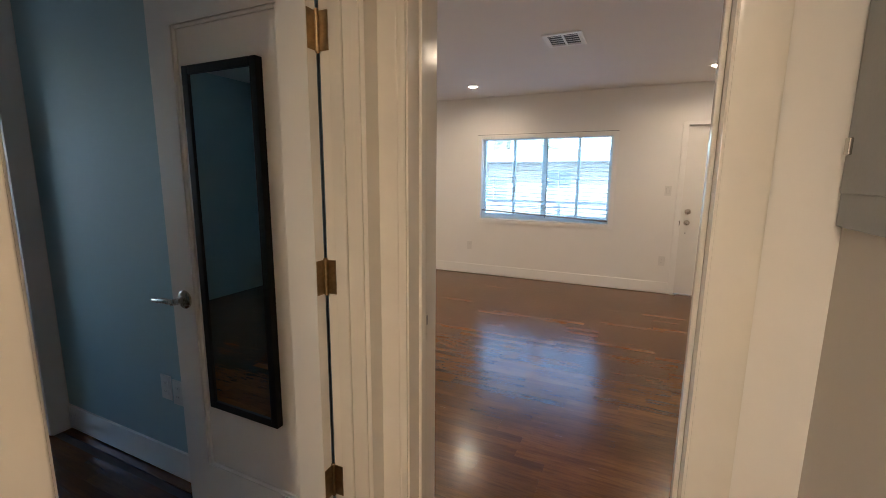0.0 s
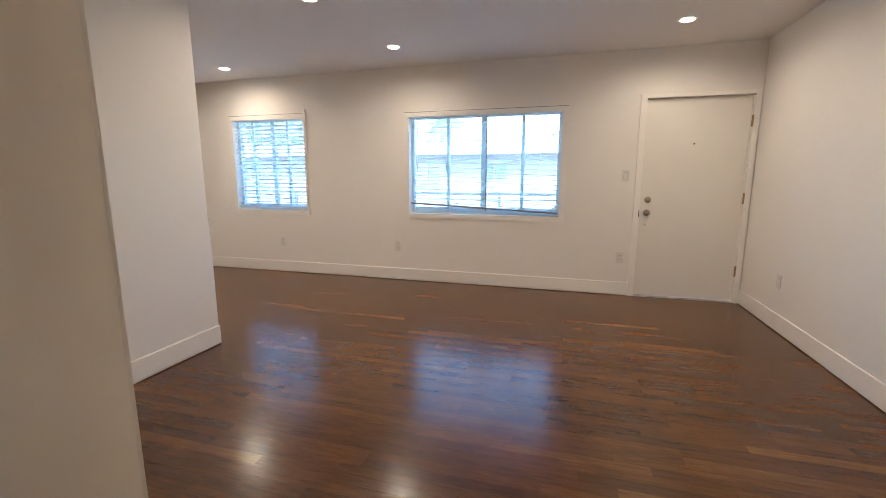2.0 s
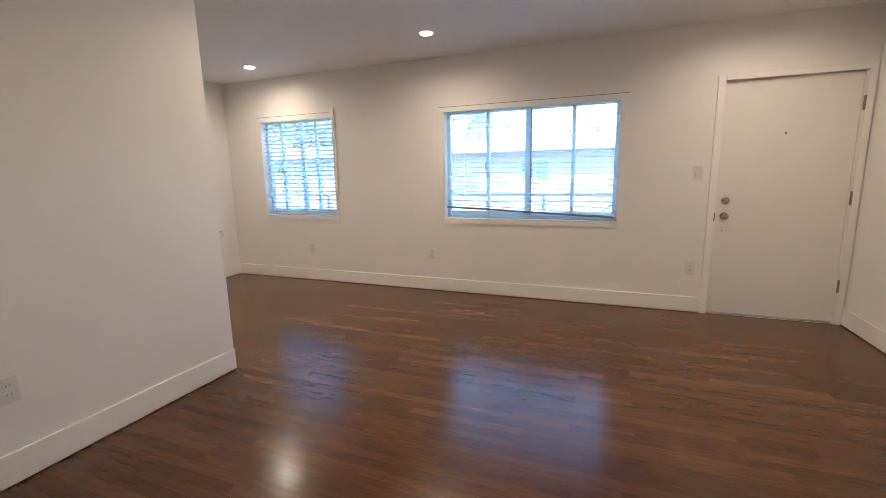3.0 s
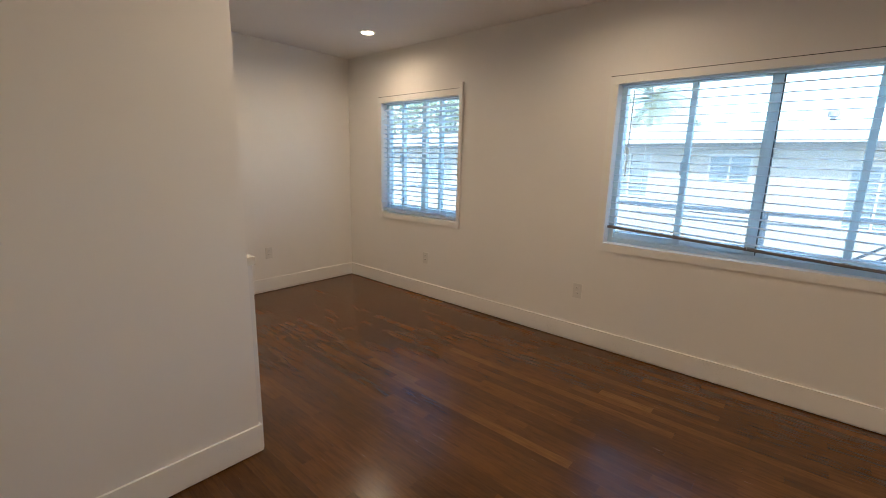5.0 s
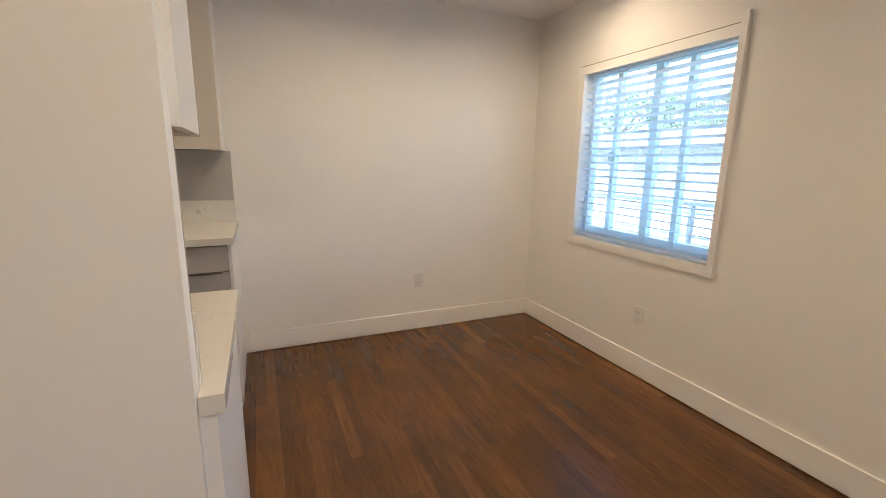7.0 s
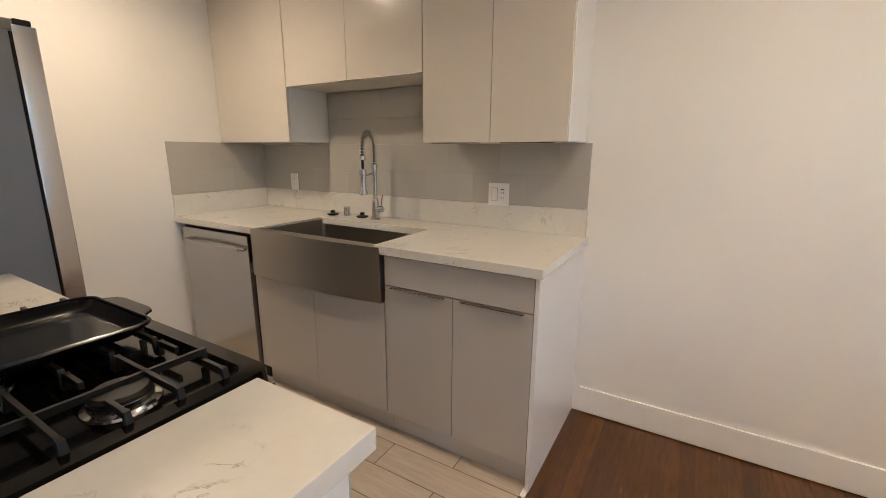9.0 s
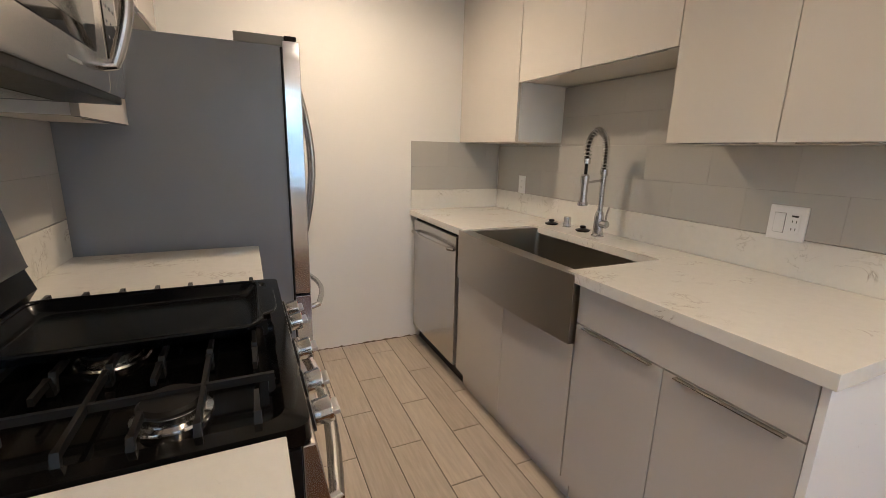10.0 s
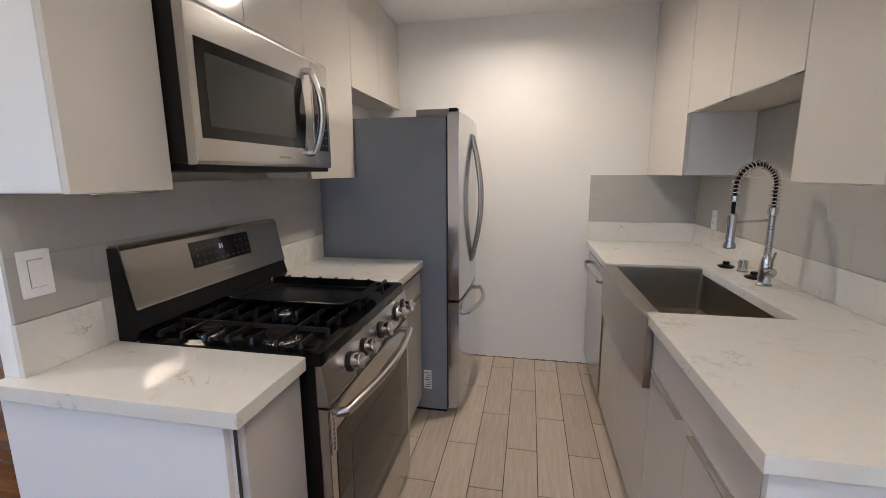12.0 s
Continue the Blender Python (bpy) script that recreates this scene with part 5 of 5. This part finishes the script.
# front: sloped control panel, knobs, door, drawer
bm = prism(bmesh.new(), [(FX - 0.0145, 0.904), (FX - 0.034, 0.904), (FX - 0.052, 0.80), (FX - 0.048, 0.785), (FX - 0.0145, 0.785)], "y", ry0, ry1)
cp = part("control_panel", bevelled(bm, 0.003), REFLECTSTEEL, rg, "sloped stainless control panel")
nrm = Vector((-0.985, 0, 0.17)).normalized()
for ky in (3.435, 3.325, 3.165, 2.985, 2.885):
    k0 = Vector((FX - 0.0435, ky, 0.848))
    kn = part("knob", lathe(bmesh.new(), k0, nrm, [(0.022, 0.004), (0.0235, 0.009), (0.0255, 0.036), (0.024, 0.040), (0.001, 0.041)], 28), CHROME, cp, "chunky chrome knob")
    part("knob_skirt", lathe(bmesh.new(), k0, nrm, [(0.031, 0), (0.031, 0.005), (0.021, 0.0065)], 28), BLACK, kn, "black knob skirt")
    bm = block(-0.005, 0.005, -0.023, 0.023, 0.0, 0.014, 0.003)
    bmesh.ops.transform(bm, matrix=Matrix.Translation(k0 + nrm * 0.039) @ nrm.to_track_quat("Z", "Y").to_matrix().to_4x4() @ Matrix.Rotation(radians(90), 4, "Z"), verts=bm.verts[:])
    part("knob_grip", bm, KNOBSTEEL, kn)
    part("knob_mark", block(k0.x - 0.0375, k0.x - 0.030, ky - 0.0015, ky + 0.0015, 0.869, 0.874, 0), RED, kn)
for k in range(5):
    for q in range(4):
        gy = 3.40 - k * 0.11 - q * 0.016
        part("vent_slot", block(FX - 0.053, FX - 0.047, gy - 0.005, gy + 0.003, 0.792 + 0.003 * (q % 2), 0.806, 0), SLOT, cp)
od = part("oven_door", block(FX - 0.046, FX - 0.0145, ry0 + 0.002, ry1 - 0.002, 0.215, 0.778, 0.004), STEEL, rg, "stainless oven door")
ow = part("door_glass", block(FX - 0.0485, FX - 0.04, ry0 + 0.035, ry1 - 0.035, 0.235, 0.70, 0.004), DARKGLASS, od, "black oven glass")
part("door_window", block(FX - 0.0492, FX - 0.0475, ry0 + 0.13, ry1 - 0.13, 0.32, 0.62, 0.004), OVENGLASS, ow, "brown tinted oven window")
pts = [(FX - 0.04, ry1 - 0.055, 0.742)] + [(FX - 0.071 - 0.030 * math.sin(math.pi * i / 12), ry1 - 0.06 - (ry1 - ry0 - 0.12) * i / 12, 0.745) for i in range(13)] + [(FX - 0.04, ry0 + 0.055, 0.742)]
part("handle", tube(bmesh.new(), pts, 0.0145, 14), STEEL, od, "bowed stainless bar handle")
part("drawer", block(FX - 0.044, FX - 0.0145, ry0 + 0.002, ry1 - 0.002, 0.04, 0.209, 0.004), STEEL, rg, "stainless warming drawer")
part("trim_strip", block(FX - 0.050, FX - 0.0455, ry1 - 0.034, ry1 - 0.006, 0.64, 0.775, 0.001), CHROME, od)
for k in range(8):
    part("print_mark", block(FX - 0.0508, FX - 0.0498, ry1 - 0.024, ry1 - 0.015, 0.652 + k * 0.0145, 0.660 + k * 0.0145, 0), INK, od)

# refrigerator
fr = thing("refrigerator", (-3.2, 1.92, 0), "grey-sided stainless french-door refrigerator with bottom freezer", "refrigerator")
fy0, fy1 = 1.548, 2.302
part("cabinet", block(STUB_W, -3.530, fy0, fy1, 0.03, 1.702, 0.004), FRIDGESIDE, fr, "textured grey steel sides")
part("base_grille", block(STUB_W - 0.05, -3.525, fy0 + 0.02, fy1 - 0.02, 0.005, 0.0295, 0.002), BLACK, fr)
for lx2 in (-3.48, -2.86):
    for ly2 in (fy0 + 0.06, fy1 - 0.06):
        part("foot", lathe(bmesh.new(), (lx2, ly2, 0.0), (0, 0, 1), [(0.02, 0), (0.02, 0.031)], 12), BLACK, fr)
part("gasket", block(-3.5305, -3.5375, fy0 + 0.006, fy1 - 0.006, 0.045, 1.70, 0.001), BLACK, fr)


def curved_front(a, b, z0, z1, bulge_from, bulge_to):
    """A door slab whose face bows outwards across the refrigerator's width."""
    def face(y):
        t = (y - bulge_from) / (bulge_to - bulge_from)
        return -3.598 - 0.024 * math.sin(math.pi * t) ** 0.6 if 0 < t < 1 else -3.598
    n = 12
    poly = [(-3.538, a)] + [(face(a + (b - a) * i / n), a + (b - a) * i / n) for i in range(n + 1)] + [(-3.538, b)]
    return bevelled(prism(bmesh.new(), poly, "z", z0, z1), 0.003)


ym = (fy0 + fy1) / 2
d1 = part("door", curved_front(ym + 0.002, fy1, 0.702, 1.722, fy0 - 0.01, fy1 + 0.01), DOORSTEEL, fr, "bowed stainless door")
d2 = part("door", curved_front(fy0, ym - 0.002, 0.702, 1.722, fy0 - 0.01, fy1 + 0.01), DOORSTEEL, fr, "bowed stainless door")
d3 = part("freezer_drawer", curved_front(fy0, fy1, 0.045, 0.690, fy0 - 0.01, fy1 + 0.01), DOORSTEEL, fr, "bowed stainless freezer drawer")
for dd2, hy2, lean in ((d1, ym + 0.03, 0.022), (d2, ym - 0.03, -0.022)):
    pts = [(-3.612, hy2 - lean * 0.2, 0.86)] + [(-3.624 - 0.054 * math.sin(math.pi * i / 14), hy2 + lean * math.sin(math.pi * i / 14), 0.87 + 0.755 * i / 14) for i in range(15)] + [(-3.612, hy2 - lean * 0.2, 1.635)]
    part("handle", tube(bmesh.new(), pts, 0.012, 12), STEELV, dd2, "long bowed steel handle")
pts = [(-3.608, fy0 + 0.09, 0.60)] + [(-3.645 - 0.05 * math.sin(math.pi * i / 12), fy0 + 0.09 + (fy1 - fy0 - 0.18) * i / 12, 0.612) for i in range(13)] + [(-3.608, fy1 - 0.09, 0.60)]
part("handle", tube(bmesh.new(), pts, 0.013, 12), STEELV, d3, "bowed steel freezer handle")
part("hinge_cover", block(-3.37, -3.545, fy1 - 0.075, fy1 - 0.004, 1.7025, 1.738, 0.004), PANELGREY, fr)
part("hinge_cover", block(-3.37, -3.545, fy0 + 0.004, fy0 + 0.075, 1.7025, 1.738, 0.004), PANELGREY, fr)
part("hinge_cap", block(-3.546, -3.592, fy1 - 0.06, fy1 - 0.003, 1.7225, 1.741, 0.004), BLACK, fr)
sk = part("label_sticker", block(-3.438, -3.392, fy1, fy1 + 0.0008, 0.155, 0.272, 0), STICKER, fr, "white printed rating sticker")
for k in range(7):
    part("print_line", block(-3.432, -3.398 - 0.006 * (k % 3), fy1 + 0.0008, fy1 + 0.0013, 0.165 + k * 0.0145, 0.170 + k * 0.0145, 0), INK, sk)


# ---------------------------------------------------------------- floors, piece by piece
TILE_Y = 3.775
sub = structure("floor", block(X0, X1, SOUTH_H, Y1 + 0.14, -0.12, -0.006, 0), SUBFLOOR, "dark-stained narrow oak strip floor with satin lacquer", "floor")


def strip_mesh(x0, x1, y0, y1, z, drop, ch=0.00025):
    """Verts and faces of a board with eased top edges."""
    v = []
    for dx, h in ((0.0, z - drop), (0.0, z - ch), (ch, z)):
        v += [(x0 + dx, y0 + dx, h), (x1 - dx, y0 + dx, h), (x1 - dx, y1 - dx, h), (x0 + dx, y1 - dx, h)]
    f = [(8, 9, 10, 11)]
    for k in (0, 4):
        for i in range(4):
            j = (i + 1) % 4
            f.append((k + i, k + j, k + 4 + j, k + 4 + i))
    return v, f


rng = random.Random(11)
PITCH = 0.0572
single, field_v, field_f = 0, [], []
shapes = {}
y = SOUTH_H + 0.002
while y < Y1 - 0.004:
    y_end = min(y + PITCH, Y1 - 0.001)
    left = X0 if y_end > TILE_Y + 0.03 else STUB_E
    x = left + 0.001
    while x < X1 - 0.01:
        length = rng.choice((0.3, 0.45, 0.6, 0.75, 0.9, 1.05, 1.2, 1.5))
        xe = min(x + length, X1 - 0.001)
        if X1 - xe < 0.15:
            xe = X1 - 0.001
        gap = 0.0001
        near = 2.45 < y < 5.0 and -4.9 < x and xe < 0.8 and single < 300
        if near:
            key = (round(xe - x, 4), round(y_end - y, 4))
            if key not in shapes:
                m = bpy.data.meshes.new("plank")
                v, f = strip_mesh(gap, key[0] - gap, gap, key[1] - gap, 0.0, 0.006)
                m.from_pydata(v, [], f)
                m.shade_flat()
                m.materials.append(OAK)
                shapes[key] = m
            pl = new("plank", shapes[key])
            pl.parent, pl.location = sub, (x, y, 0)
            single += 1
        else:
            v, f = strip_mesh(x + gap, xe - gap, y + gap, y_end - gap, 0.0, 0.006)
            o = len(field_v)
            field_v += v
            field_f += [tuple(i + o for i in q) for q in f]
        x = xe
    y += PITCH
# hall and bedroom boards
y = -1.9
while y < SOUTH_H:
    x = -4.3
    while x < 0.33:
        xe = min(x + rng.choice((0.45, 0.6, 0.9, 1.2)), 0.33)
        if y + PITCH < BED_N + 0.02 or x > -0.82:
            v, f = strip_mesh(x, xe, y, y + PITCH, 0.0, 0.006)
            o = len(field_v)
            field_v += v
            field_f += [tuple(i + o for i in q) for q in f]
        x = xe
    y += PITCH
fm = bpy.data.meshes.new("plank_field")
fm.from_pydata(field_v, [], field_f)
fm.shade_flat()
fm.materials.append(OAKJ)
field = tagged(new("plank_field", fm), "", "", "", "stuff")
field.parent = sub
structure("subfloor_hall", block(-4.42, 0.45, -1.42, SOUTH_H, -0.12, -0.006, 0), SUBFLOOR, "dark oak floor of hall and bedroom", "floor")

kfloor = structure("floor_kitchen", block(X0, STUB_W, K_END, TILE_Y, -0.12 + 0.001, -0.0025, 0), GROUT, "greige wood-look porcelain tile floor in the kitchen", "floor")
TW, TL = 0.1555, 0.618
col = 0
cx = -4.512
tile_shapes = {}
while cx < -3.2:
    y = 1.93 - 2 * TL + (0.309 if col % 2 == 0 else 0.0)
    while y < TILE_Y:
        a, b = max(y, K_END + 0.002), min(y + TL, TILE_Y)
        if b - a > 0.02:
            key = round(b - a, 4)
            if key not in tile_shapes:
                m = bpy.data.meshes.new("floor_tile")
                v, f = strip_mesh(0.002, TW - 0.002, 0.002, key - 0.002, 0.0, 0.006, 0.0012)
                m.from_pydata(v, [], f)
                m.shade_flat()
                m.materials.append(PORCELAIN)
                tile_shapes[key] = m
            tl = new("floor_tile", tile_shapes[key])
            tl.parent, tl.location = kfloor, (cx, a, 0.0)
        y += TL
    cx += TW
    col += 1
strip("threshold_strip", X0, -4.36, TILE_Y + 0.001, TILE_Y + 0.022, -0.004, 0.004, TRIM, "pale edging strip between tile and wood", 0.001)
strip("threshold_strip", -4.36, STUB_W, TILE_Y + 0.001, TILE_Y + 0.010, -0.004, 0.001, GROUT, "grout edge between tile and wood", 0.0005)


# ragged caulk along the foot of the end wall
rng = random.Random(4)
bm = bmesh.new()
steps = 46
xa, xb = -4.44, -3.50
line = [(xa + (xb - xa) * i / steps, 0.003 + 0.009 * rng.random() ** 2, 0.003 + 0.004 * rng.random()) for i in range(steps + 1)]
for (p, zp, yp), (q, zq, yq) in zip(line, line[1:]):
    bm.faces.new([bm.verts.new(c) for c in ((p, K_END + yp, 0.0005), (q, K_END + yq, 0.0005), (q, K_END + 0.0008, zq), (p, K_END + 0.0008, zp))])
bmesh.ops.remove_doubles(bm, verts=bm.verts[:], dist=0.0001)
structure("trim_caulk", bm, CAULK, "ragged brown caulk line between tile and wall", "trim")


# wall tiles
def splash(parent, axis, at, u0, u1, z0, z1, shift, inward):
    tw, th = 0.305, 0.1535
    rows = [(z0, z0 + th), (z0 + th, z1)]
    for r, (a, b) in enumerate(rows):
        u = u0 - (shift + (tw / 2 if r % 2 else 0)) % tw
        while u < u1:
            p, q = max(u, u0), min(u + tw, u1)
            if q - p > 0.01:
                v, f = strip_mesh(0.0002, q - p - 0.0002, 0.0002, b - a - 0.0002, 0.008, 0.008, 0.0003)
                if axis == "x":
                    v = [(at + inward * w, p + s, a + t) for s, t, w in v]
                else:
                    v = [(p + s, at + inward * w, a + t) for s, t, w in v]
                m = bpy.data.meshes.new("wall_tile")
                m.from_pydata(v, [], f)
                m.shade_flat()
                m.materials.append(SPLASH)
                t = new("wall_tile", m)
                t.parent = parent
            u += tw


bs = structure("backsplash_sink", block(X0, X0 + 0.004, K_END + 0.001, 3.800, 1.066, 1.3735, 0), SPLASHGROUT, "glossy grey tile backsplash behind the sink", "backsplash")
splash(bs, "x", X0 + 0.0035, K_END + 0.014, 3.800, 1.0665, 1.374, 0.10, 1)
part("tile_bed", block(X0, X0 + 0.004, 2.13, 3.075, 1.3745, 1.693, 0), SPLASHGROUT, bs)
splash(bs, "x", X0 + 0.0035, 2.13, 3.075, 1.3745, 1.69, 0.02, 1)
be = structure("backsplash_end", block(X0 + 0.012, -4.383, K_END, K_END + 0.004, 1.066, 1.386, 0), SPLASHGROUT, "glossy grey tile backsplash on the end wall", "backsplash")
splash(be, "y", K_END + 0.0035, X0 + 0.013, -4.383, 1.0665, 1.386, 0.05, 1)
bw = structure("backsplash_range", block(STUB_W - 0.004, STUB_W, 2.31, 3.832, 1.066, 1.43, 0), SPLASHGROUT, "glossy grey tile backsplash behind the range", "backsplash")
splash(bw, "x", STUB_W - 0.0035, 2.31, 3.832, 1.0665, 1.385, 0.2, -1)
